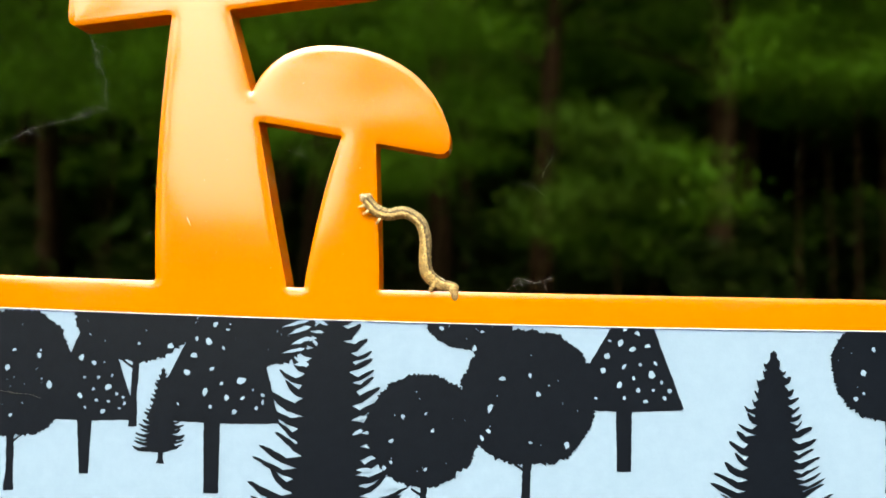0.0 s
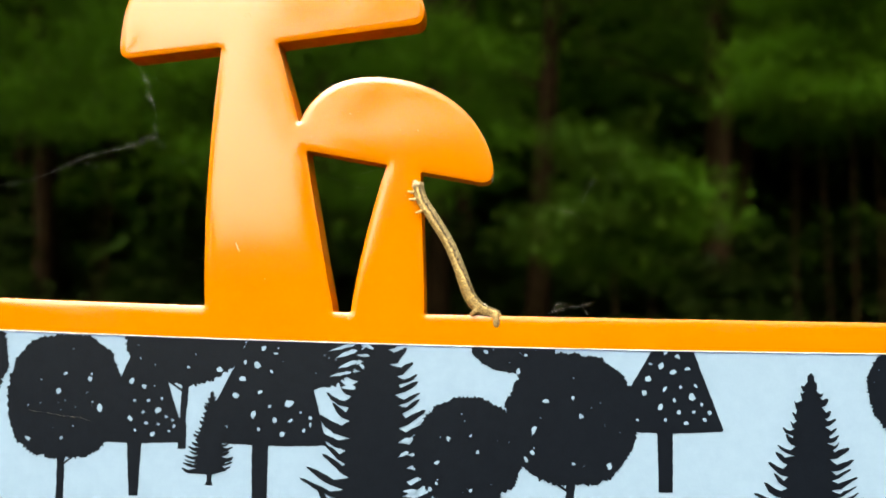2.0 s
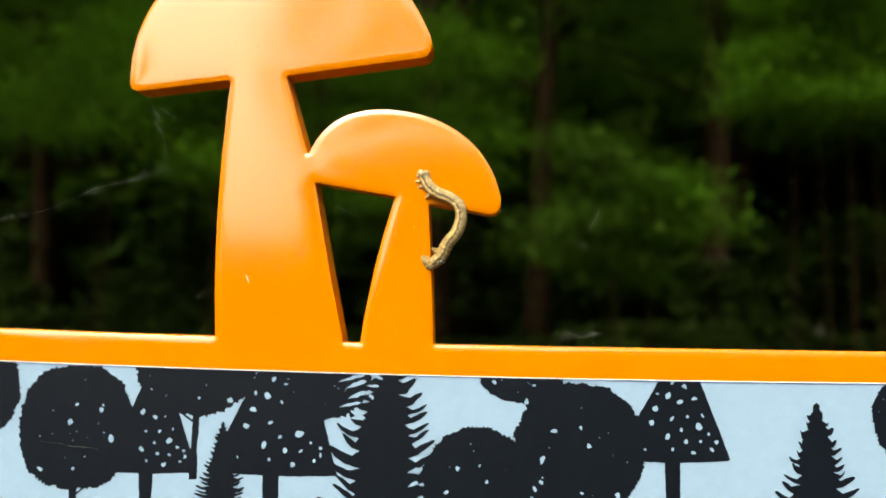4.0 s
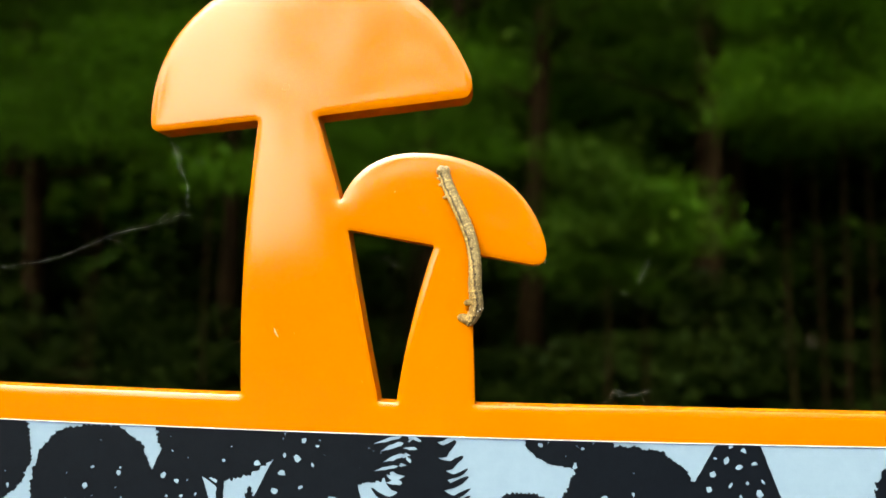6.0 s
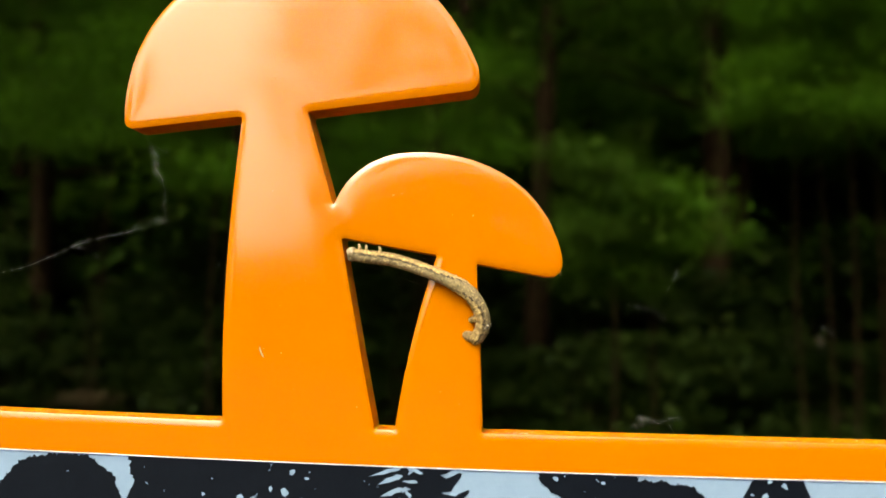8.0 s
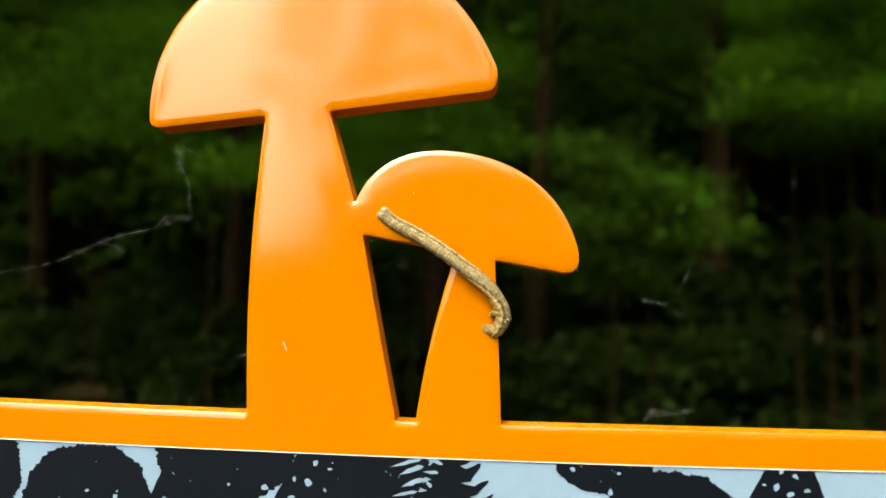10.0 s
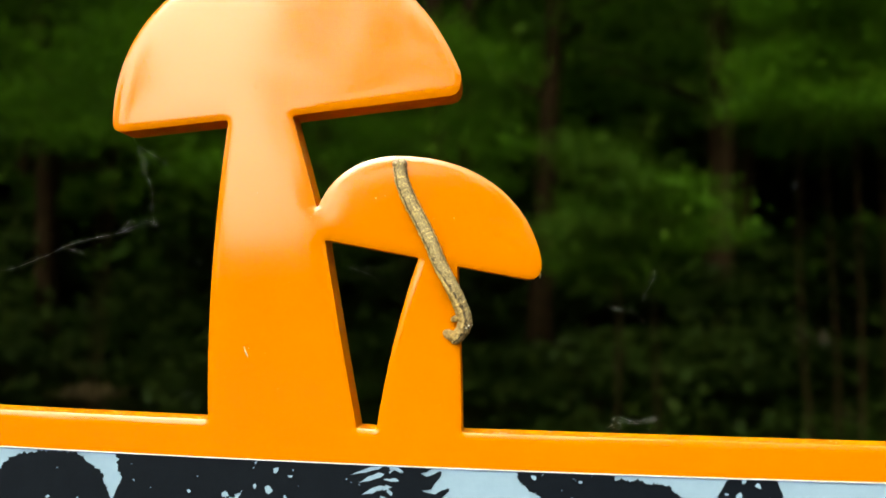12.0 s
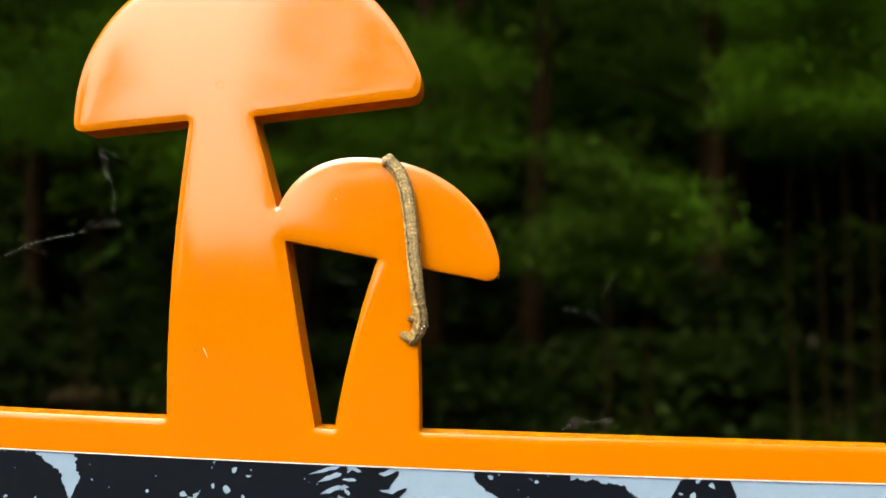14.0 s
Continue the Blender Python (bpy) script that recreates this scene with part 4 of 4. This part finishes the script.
def build_forest():
    # large trunks behind the sign
    for k, (x, y, h, r) in enumerate(((2.62, 9.6, 14, 0.14), (-3.5, 9.2, 13, 0.13), (-0.75, 7.4, 14, 0.12), (4.2, 8.0, 14, 0.16), (-6.3, 7.6, 13, 0.14),
                                      (0.6, 9.6, 15, 0.16), (-2.6, 10.5, 15, 0.17), (2.9, 11.0, 15, 0.15), (-6.6, 10.2, 14, 0.16), (6.8, 11.5, 15, 0.17),
                                      (-0.6, 13.5, 16, 0.18), (4.6, 14.5, 16, 0.18), (-4.2, 14.5, 16, 0.18), (9.5, 14.0, 16, 0.2), (-9.0, 14.0, 16, 0.2))):
        build_tree(x, y, h, r, 100 + k, 0.27 if k in (0, 3, 7, 9) else 0.23, 2.3, 0.085, NEEDLE, per=100, clumps=9, limbs=20)
    # saplings whose sprays hang at the height of the eye and above it
    for k, (x, y, h, low, reach) in enumerate(((0.62, 4.3, 2.25, 0.66, 0.45), (0.9, 4.6, 2.1, 0.7, 0.45), (2.5, 5.2, 3.7, 0.68, 0.8), (-1.7, 4.4, 3.1, 0.66, 0.8),
                                               (-2.7, 4.9, 3.4, 0.64, 0.9), (-0.6, 5.4, 3.2, 0.6, 0.8), (-0.9, 6.6, 3.7, 0.55, 0.9), (3.9, 6.2, 4.4, 0.7, 0.9), (2.25, 5.0, 4.0, 0.6, 0.8), (2.3, 5.6, 5.0, 0.6, 0.9), (2.05, 5.3, 3.6, 0.72, 0.7),
                                               (-3.6, 6.4, 4.2, 0.6, 1.0), (-1.8, 7.8, 3.9, 0.5, 0.9))):
        # the first sapling takes the deep wood's shade-darkened green
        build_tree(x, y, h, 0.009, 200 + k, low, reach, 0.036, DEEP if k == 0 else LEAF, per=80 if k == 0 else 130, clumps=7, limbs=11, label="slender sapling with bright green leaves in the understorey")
    # deep wood that closes the view; its shade is put into the leaf colour
    rng = random.Random(9)
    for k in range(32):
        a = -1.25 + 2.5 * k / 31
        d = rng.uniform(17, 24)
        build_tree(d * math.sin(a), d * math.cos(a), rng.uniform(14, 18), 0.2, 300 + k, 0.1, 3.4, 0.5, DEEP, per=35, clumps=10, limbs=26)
    # a second rank of dense growth, its gloom carried by the leaf colour
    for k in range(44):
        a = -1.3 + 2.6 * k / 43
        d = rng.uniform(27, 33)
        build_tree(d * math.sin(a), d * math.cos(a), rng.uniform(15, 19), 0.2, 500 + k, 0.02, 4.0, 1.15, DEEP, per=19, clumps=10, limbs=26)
    # old trees added unseen at the wood's edge, crowns blocking sky over the sign
    for k, (x, y, h) in enumerate(((-4.8, 3.0, 12), (4.9, 3.2, 12), (-8.0, -2.6, 11), (8.4, -2.2, 12), (-5.8, 5.0, 13), (5.8, 5.4, 13))):
        build_tree(x, y, h, 0.15, 600 + k, 0.58 if k in (0, 1, 3) else 0.4, 3.4, 0.16, NEEDLE, per=60, clumps=10, limbs=22)
    # shrubs between the trunks, their leaf colour darkened for the shade there
    for k in range(26):
        x = -9 + 18 * k / 25 + rng.uniform(-0.3, 0.3)
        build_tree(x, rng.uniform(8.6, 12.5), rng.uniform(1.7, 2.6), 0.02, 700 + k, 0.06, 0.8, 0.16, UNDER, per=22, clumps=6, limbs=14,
                   label="leafy shrub between the trunks, coloured dark for shade")
    # low undergrowth that hides the forest floor, with shade in its leaf colour
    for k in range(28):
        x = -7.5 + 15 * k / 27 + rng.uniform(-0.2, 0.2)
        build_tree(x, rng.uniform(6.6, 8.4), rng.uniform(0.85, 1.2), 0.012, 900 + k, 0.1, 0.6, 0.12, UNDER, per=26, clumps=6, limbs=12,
                   label="low undergrowth on the forest floor, green darkened for shade")
    # the far edge of the clearing behind the viewer, taller on one side
    stand = [-30 + 2 * k for k in range(9)] + [-12 + 0.9 * k for k in range(23)] + [9.5 + 2 * k for k in range(14)]
    for k, x in enumerate(stand):
        h = float(np.interp(x, (-19, -17.5, -15.5, -14, -13, -12, -11, -6.4, -5.8, -4.4, -2.1, 0, 2, 3.5, 6), (11, 4, 4, 10.5, 9.5, 4, 3.2, 3.0, 5.6, 6.6, 6.8, 7, 8, 12, 15))) + rng.uniform(-0.3, 0.3)
        build_tree(x, -26 + 1.5 * (k % 2) + rng.uniform(-0.5, 0.5), h, 0.12, 400 + k, 0.04, 2.4 if x > 3 else 1.3, 0.34, NEEDLE, per=30 if -12.5 < x < 3 else 22, clumps=9, limbs=26,
                   label="leafy tree out of view round the clearing")
    # a few thin tall crowns above it, added unseen to dim the mirrored sky
    for k, (x, h) in enumerate(((-8.2, 13.5), (-6.6, 15.0), (-5.2, 14.5), (-4.0, 15.2), (-2.9, 14.0), (-1.7, 15.4), (-0.6, 14.6), (0.6, 16.0))):
        build_tree(x, -28.5, h, 0.1, 450 + k, 0.55, 1.9, 0.3, NEEDLE, per=8, clumps=8, limbs=20, label="tall thin-crowned tree added unseen to dim the mirrored sky")
    # and its two sides: unseen trees added to block low sky light
    for k in range(20):
        side = 1 if k % 2 else -1
        build_tree(side * (10 if side > 0 else 17) + rng.uniform(-1, 1), -24 + 2.9 * (k // 2), 6 if side > 0 else (9 if k < 8 else 6), 0.14, 800 + k, 0.04, 2.4, 0.4, NEEDLE,
                   per=24, clumps=8, limbs=20, label="leafy tree out of view round the clearing")


build_forest()


def motions():
    """The inchworm creeps from the rail up on to the small mushroom, searching with its head."""
    poses = [
        (0.0, [(9.5, 0.1, -13.1), (7.2, -0.2, -12.7), (5.4, -0.4, -11.1), (5.1, -0.7, -8.8), (5.1, -0.9, -6.4), (4.3, -1.0, -4.2), (2.2, -1.1, -3.0), (-0.1, -1.2, -3.3), (-2.1, -1.2, -2.4), (-3.5, -1.2, -0.4)]),
        (0.2, [(9.5, 0.1, -13.1), (7.1, -0.2, -12.7), (5.3, -0.4, -11.3), (4.8, -0.7, -9.0), (4.9, -0.9, -6.6), (4.2, -1.0, -4.3), (2.7, -1.1, -2.7), (0.4, -1.2, -2.0), (-1.3, -1.2, -0.3), (-2.4, -1.2, 1.9)]),
        (0.4, [(9.8, 0.1, -13.2), (7.5, -0.2, -12.5), (5.5, -0.4, -11.3), (4.9, -0.7, -8.9), (5.0, -0.9, -6.5), (4.2, -1.0, -4.3), (2.5, -1.1, -2.6), (0.4, -1.2, -1.4), (-1.5, -1.2, 0.1), (-2.1, -1.2, 2.5)]),
        (0.6, [(9.9, 0.1, -13.2), (7.7, -0.2, -12.3), (5.7, -0.4, -11.2), (5.1, -0.7, -8.8), (4.9, -0.9, -6.4), (4.1, -1.0, -4.2), (2.7, -1.1, -2.4), (0.9, -1.2, -0.8), (-0.9, -1.2, 1.0), (-1.6, -1.2, 3.3)]),
        (0.8, [(9.9, 0.1, -13.3), (7.6, -0.2, -12.4), (5.5, -0.4, -11.1), (5.0, -0.7, -8.8), (4.5, -0.9, -6.4), (3.7, -1.0, -4.1), (2.4, -1.1, -2.0), (0.8, -1.2, -0.2), (-0.5, -1.2, 1.9), (-1.2, -1.2, 4.3)]),
        (1.0, [(9.9, 0.1, -13.3), (7.6, -0.2, -12.4), (5.7, -0.4, -10.9), (5.0, -0.7, -8.5), (4.3, -0.9, -6.1), (3.2, -1.0, -3.9), (1.8, -1.1, -1.8), (0.2, -1.2, 0.2), (-1.1, -1.2, 2.3), (-1.9, -1.2, 4.7)]),
        (1.2, [(9.9, 0.1, -13.3), (7.3, -0.2, -12.5), (5.4, -0.4, -11.0), (4.5, -0.7, -8.7), (3.5, -0.9, -6.3), (2.4, -1.0, -4.1), (1.0, -1.1, -2.0), (-0.3, -1.2, 0.1), (-1.5, -1.2, 2.3), (-2.2, -1.2, 4.8)]),
        (1.5, [(9.8, 0.1, -13.3), (7.1, -0.2, -12.5), (5.2, -0.4, -10.9), (4.4, -0.7, -8.5), (3.4, -0.9, -6.1), (2.4, -1.0, -3.7), (1.0, -1.1, -1.5), (-0.4, -1.2, 0.7), (-1.8, -1.2, 2.9), (-2.5, -1.2, 5.5)]),
        (2.1, [(9.4, 0.1, -13.6), (6.9, -0.2, -12.8), (5.3, -0.4, -11.1), (4.3, -0.7, -8.7), (3.4, -0.9, -6.3), (2.3, -1.0, -3.9), (1.0, -1.1, -1.7), (-0.5, -1.2, 0.5), (-1.9, -1.2, 2.8), (-2.4, -1.2, 5.3)]),
        (2.7, [(9.4, 0.1, -13.6), (6.9, -0.2, -12.8), (5.3, -0.4, -11.1), (4.3, -0.7, -8.7), (3.4, -0.9, -6.3), (2.3, -1.0, -3.9), (1.0, -1.1, -1.7), (-0.5, -1.2, 0.5), (-1.9, -1.2, 2.8), (-2.4, -1.2, 5.3)]),
        (3.4, [(-2.0, -0.6, -2.7), (0.6, -1.0, -2.4), (3.2, -1.3, -1.7), (5.0, -1.6, -0.0), (5.5, -1.8, 2.2), (4.6, -1.8, 4.2), (2.8, -1.6, 5.3), (0.8, -1.4, 5.6), (-1.1, -1.2, 5.4), (-2.6, -1.2, 6.0)]),
        (3.9, [(-2.0, -0.8, -2.6), (-0.0, -1.3, -1.3), (1.3, -1.7, 0.4), (2.7, -2.1, 2.0), (3.2, -2.3, 4.0), (2.7, -2.2, 5.8), (1.1, -1.9, 6.9), (-0.7, -1.6, 7.6), (-2.1, -1.3, 8.8), (-3.0, -1.2, 10.6)]),
        (4.3, [(-2.1, -0.9, -2.4), (-1.0, -1.5, -0.8), (-0.8, -2.0, 1.3), (0.0, -2.4, 3.1), (1.0, -2.5, 4.8), (1.2, -2.5, 6.6), (0.4, -2.2, 8.3), (-1.5, -1.8, 9.2), (-3.1, -1.3, 10.7), (-3.6, -1.2, 12.8)]),
        (4.6, [(-2.1, -0.9, -2.6), (-1.1, -1.5, -0.7), (-1.0, -2.0, 1.3), (-0.7, -2.4, 3.4), (-0.4, -2.5, 5.5), (-0.6, -2.5, 7.5), (-1.6, -2.2, 9.3), (-3.3, -1.8, 10.6), (-5.1, -1.3, 12.2), (-5.9, -1.2, 14.3)]),
        (5.0, [(-2.0, -0.9, -2.9), (-0.9, -1.5, -0.9), (-0.9, -2.0, 1.4), (-0.6, -2.4, 3.6), (-0.6, -2.5, 5.9), (-1.1, -2.5, 8.1), (-2.1, -2.2, 10.2), (-3.3, -1.8, 12.2), (-4.3, -1.3, 14.6), (-4.5, -1.2, 17.1)]),
        (5.4, [(-2.0, -0.9, -2.9), (-1.0, -1.5, -0.8), (-1.1, -2.0, 1.6), (-1.1, -2.4, 4.0), (-1.3, -2.5, 6.3), (-2.0, -2.5, 8.6), (-3.1, -2.2, 10.7), (-4.2, -1.8, 12.9), (-5.4, -1.3, 15.3), (-5.7, -1.2, 17.8)]),
        (5.8, [(-2.1, -0.9, -3.0), (-1.0, -1.5, -0.8), (-1.1, -2.0, 1.6), (-1.0, -2.4, 4.1), (-1.0, -2.5, 6.5), (-1.3, -2.5, 8.9), (-2.0, -2.2, 11.3), (-2.7, -1.8, 13.8), (-3.1, -1.3, 16.5), (-3.0, -1.2, 19.1)]),
        (6.1, [(-2.1, -0.9, -3.0), (-1.1, -1.5, -0.8), (-1.3, -2.0, 1.7), (-1.4, -2.4, 4.2), (-1.7, -2.5, 6.6), (-2.5, -2.5, 8.9), (-3.6, -2.2, 11.2), (-4.9, -1.8, 13.4), (-6.4, -1.3, 15.7), (-7.5, -1.2, 18.1)]),
        (6.5, [(-2.1, -0.9, -3.0), (-1.0, -1.5, -0.8), (-1.2, -2.0, 1.7), (-1.4, -2.4, 4.1), (-2.0, -2.5, 6.5), (-3.1, -2.5, 8.7), (-4.3, -2.2, 10.9), (-5.9, -1.8, 13.0), (-7.5, -1.3, 15.1), (-8.9, -1.2, 17.3)]),
        (6.8, [(-2.1, -0.9, -2.9), (-0.9, -1.5, -0.6), (-1.2, -2.0, 2.1), (-1.7, -2.4, 4.5), (-2.7, -2.5, 6.9), (-4.2, -2.5, 8.9), (-6.0, -2.2, 10.8), (-8.0, -1.8, 12.7), (-10.2, -1.3, 14.2), (-12.8, -1.2, 14.6)]),
        (7.0, [(-2.1, -0.9, -2.9), (-1.0, -1.5, -0.7), (-1.5, -1.9, 1.8), (-2.6, -2.1, 4.0), (-4.3, -2.0, 5.6), (-6.5, -1.6, 7.0), (-8.9, -0.9, 8.0), (-11.5, -0.5, 8.6), (-14.1, -0.4, 9.1), (-16.8, -0.3, 9.2)]),
        (7.3, [(-2.1, -0.9, -2.9), (-1.0, -1.5, -0.8), (-1.5, -1.9, 1.7), (-2.8, -2.1, 3.6), (-4.6, -2.0, 5.1), (-6.9, -1.6, 6.1), (-9.4, -0.9, 6.7), (-12.0, -0.5, 7.3), (-14.6, -0.4, 7.7), (-17.2, -0.3, 8.0)]),
        (7.6, [(-2.1, -0.9, -2.9), (-1.1, -1.5, -0.6), (-1.8, -1.9, 1.7), (-3.1, -2.1, 3.6), (-5.1, -2.0, 5.0), (-7.4, -1.6, 5.9), (-9.9, -0.9, 6.6), (-12.6, -0.5, 7.2), (-15.2, -0.4, 7.4), (-17.9, -0.3, 7.7)]),
        (8.2, [(-2.2, -0.9, -3.0), (-1.2, -1.5, -0.8), (-1.8, -1.9, 1.6), (-3.4, -2.1, 3.2), (-5.6, -2.0, 4.3), (-8.0, -1.6, 5.3), (-10.5, -0.9, 6.2), (-13.1, -0.5, 6.9), (-15.7, -0.4, 7.2), (-18.4, -0.3, 7.6)]),
        (8.7, [(-2.2, -0.9, -3.0), (-1.0, -1.5, -0.7), (-1.8, -1.9, 1.6), (-3.6, -2.1, 3.0), (-5.9, -2.0, 4.1), (-8.4, -1.6, 5.1), (-11.0, -0.9, 6.1), (-13.7, -0.5, 6.9), (-16.3, -0.4, 7.3), (-19.0, -0.3, 7.7)]),
        (10.8, [(-2.2, -0.9, -2.8), (-1.0, -1.5, -0.4), (-1.9, -2.0, 2.0), (-3.5, -2.4, 4.2), (-5.4, -2.5, 6.1), (-7.3, -2.5, 8.1), (-9.3, -2.2, 9.9), (-11.5, -1.8, 11.7), (-13.7, -1.3, 13.5), (-15.1, -1.2, 16.0)]),
        (11.2, [(-2.3, -0.9, -2.8), (-1.0, -1.5, -0.6), (-1.8, -2.0, 2.0), (-3.4, -2.4, 4.0), (-5.1, -2.5, 6.1), (-6.8, -2.5, 8.2), (-8.7, -2.2, 10.2), (-10.6, -1.8, 12.2), (-12.4, -1.3, 14.4), (-13.4, -1.2, 17.1)]),
        (11.6, [(-2.3, -0.9, -2.8), (-1.0, -1.5, -0.5), (-1.9, -2.0, 1.9), (-3.3, -2.4, 4.0), (-4.5, -2.5, 6.4), (-5.7, -2.5, 8.8), (-7.0, -2.2, 11.2), (-8.6, -1.8, 13.5), (-10.1, -1.3, 15.9), (-10.7, -1.2, 18.7)]),
        (12.0, [(-2.4, -0.9, -2.8), (-1.0, -1.5, -0.5), (-1.7, -2.0, 2.1), (-2.9, -2.4, 4.5), (-4.2, -2.5, 6.9), (-5.3, -2.5, 9.4), (-6.6, -2.2, 11.9), (-8.0, -1.8, 14.4), (-9.2, -1.3, 17.2), (-9.6, -1.2, 20.0)]),
        (12.5, [(-2.3, -0.9, -2.8), (-1.1, -1.5, -0.5), (-1.9, -2.0, 2.1), (-2.7, -2.4, 4.6), (-3.6, -2.5, 7.1), (-4.4, -2.5, 9.7), (-5.2, -2.2, 12.4), (-6.2, -1.8, 15.0), (-7.0, -1.3, 17.8), (-7.4, -1.2, 20.6)]),
        (13.0, [(-2.4, -0.9, -2.9), (-1.2, -1.5, -0.6), (-1.7, -2.0, 2.1), (-2.4, -2.4, 4.6), (-3.0, -2.5, 7.3), (-3.4, -2.5, 9.9), (-4.1, -2.2, 12.6), (-4.9, -1.8, 15.3), (-5.6, -1.3, 18.1), (-6.1, -1.2, 20.8)]),
        (13.4, [(-2.4, -0.9, -2.9), (-1.3, -1.5, -0.5), (-1.6, -2.0, 2.2), (-1.9, -2.4, 4.8), (-2.2, -2.5, 7.5), (-2.5, -2.5, 10.2), (-2.9, -2.2, 12.9), (-3.7, -1.8, 15.6), (-4.7, -1.3, 18.2), (-6.6, -1.2, 20.3)]),
        (13.7, [(-2.5, -0.9, -2.9), (-1.2, -1.5, -0.5), (-1.5, -2.0, 2.2), (-1.9, -2.4, 4.9), (-2.2, -2.5, 7.6), (-2.4, -2.5, 10.3), (-2.9, -2.2, 13.1), (-3.6, -1.8, 15.9), (-4.7, -1.3, 18.5), (-6.7, -1.2, 20.6)]),
        (14.0, [(-2.5, -0.9, -2.9), (-1.3, -1.5, -0.5), (-1.6, -2.0, 2.2), (-1.9, -2.4, 4.9), (-2.2, -2.5, 7.6), (-2.5, -2.5, 10.3), (-2.9, -2.2, 13.0), (-3.5, -1.8, 15.8), (-4.6, -1.3, 18.4), (-6.6, -1.2, 20.3)]),
    ]
    turns = [(0, 18), (2.7, 20), (3.6, 35), (4.3, 48), (5.5, 58), (6.7, 58), (7.05, 54), (7.4, 95), (7.9, 138), (8.7, 140), (10.6, 84), (14, 76)]
    times = [p[0] for p in poses]
    table = np.array([p[1] for p in poses])

    def smooth(t):
        i = max(0, min(len(times) - 2, int(np.searchsorted(times, t, side="right")) - 1))
        u = (t - times[i]) / (times[i + 1] - times[i])
        a, b = table[i], table[i + 1]
        h = times[i + 1] - times[i]
        ma = (b - table[i - 1]) / (times[i + 1] - times[i - 1]) if i > 0 else (b - a) / h
        mb = (table[i + 2] - a) / (times[i + 2] - times[i]) if i + 2 < len(times) else (b - a) / h
        C = (2 * u ** 3 - 3 * u ** 2 + 1) * a + (u ** 3 - 2 * u ** 2 + u) * h * ma + (3 * u ** 2 - 2 * u ** 3) * b + (u ** 3 - u ** 2) * h * mb
        fine = []
        n = len(C)
        for k in range(n - 1):
            p0, p1, p2, p3 = C[max(0, k - 1)], C[k], C[k + 1], C[min(n - 1, k + 2)]
            for s in np.linspace(0, 1, 10, endpoint=False):
                fine.append(0.5 * (2 * p1 + (p2 - p0) * s + (2 * p0 - 5 * p1 + 4 * p2 - p3) * s * s + (3 * p1 - p0 - 3 * p2 + p3) * s ** 3))
        fine.append(C[-1])
        fine = np.array(fine)
        run = np.r_[0, np.cumsum(np.linalg.norm(np.diff(fine, axis=0), axis=1))]
        at = np.linspace(0.03, 0.965, SEGMENTS) * run[-1]
        P = np.stack([np.interp(at, run, fine[:, k]) for k in range(3)], 1)
        T = np.stack([np.interp(at + 0.4, run, fine[:, k]) - np.interp(at - 0.4, run, fine[:, k]) for k in range(3)], 1)
        return P, T / np.linalg.norm(T, axis=1)[:, None]

    rows = [[] for _ in RINGS]
    for step in range(71):
        t = step * 0.2
        P, T = smooth(t)
        head_turn = float(np.interp(t, [a for a, _ in turns], [b for _, b in turns]))
        tail_turn = float(np.interp(t, (2.7, 4.0), (-22, 20)))
        for i in range(SEGMENTS):
            w = min(1.0, max(0.0, (i / SEGMENTS - 0.12) / 0.35))
            phi = radians(tail_turn + (head_turn - tail_turn) * w * w * (3 - 2 * w))
            d = T[i]
            left = np.array([-d[2], 0.0, d[0]])
            belly = math.cos(phi) * left / (np.linalg.norm(left) + 1e-9) + math.sin(phi) * np.array([0.0, 1.0, 0.0])
            belly -= d * (belly @ d)
            belly /= np.linalg.norm(belly)
            third = np.cross(d, belly)
            m = Matrix(((belly[0], third[0], d[0]), (belly[1], third[1], d[1]), (belly[2], third[2], d[2]))).to_4x4()
            m.translation = Vector(here(P[i]))
            rows[i].append((t, m))
    for ring, keyed in zip(RINGS, rows):
        walk(ring, keyed)


motions()
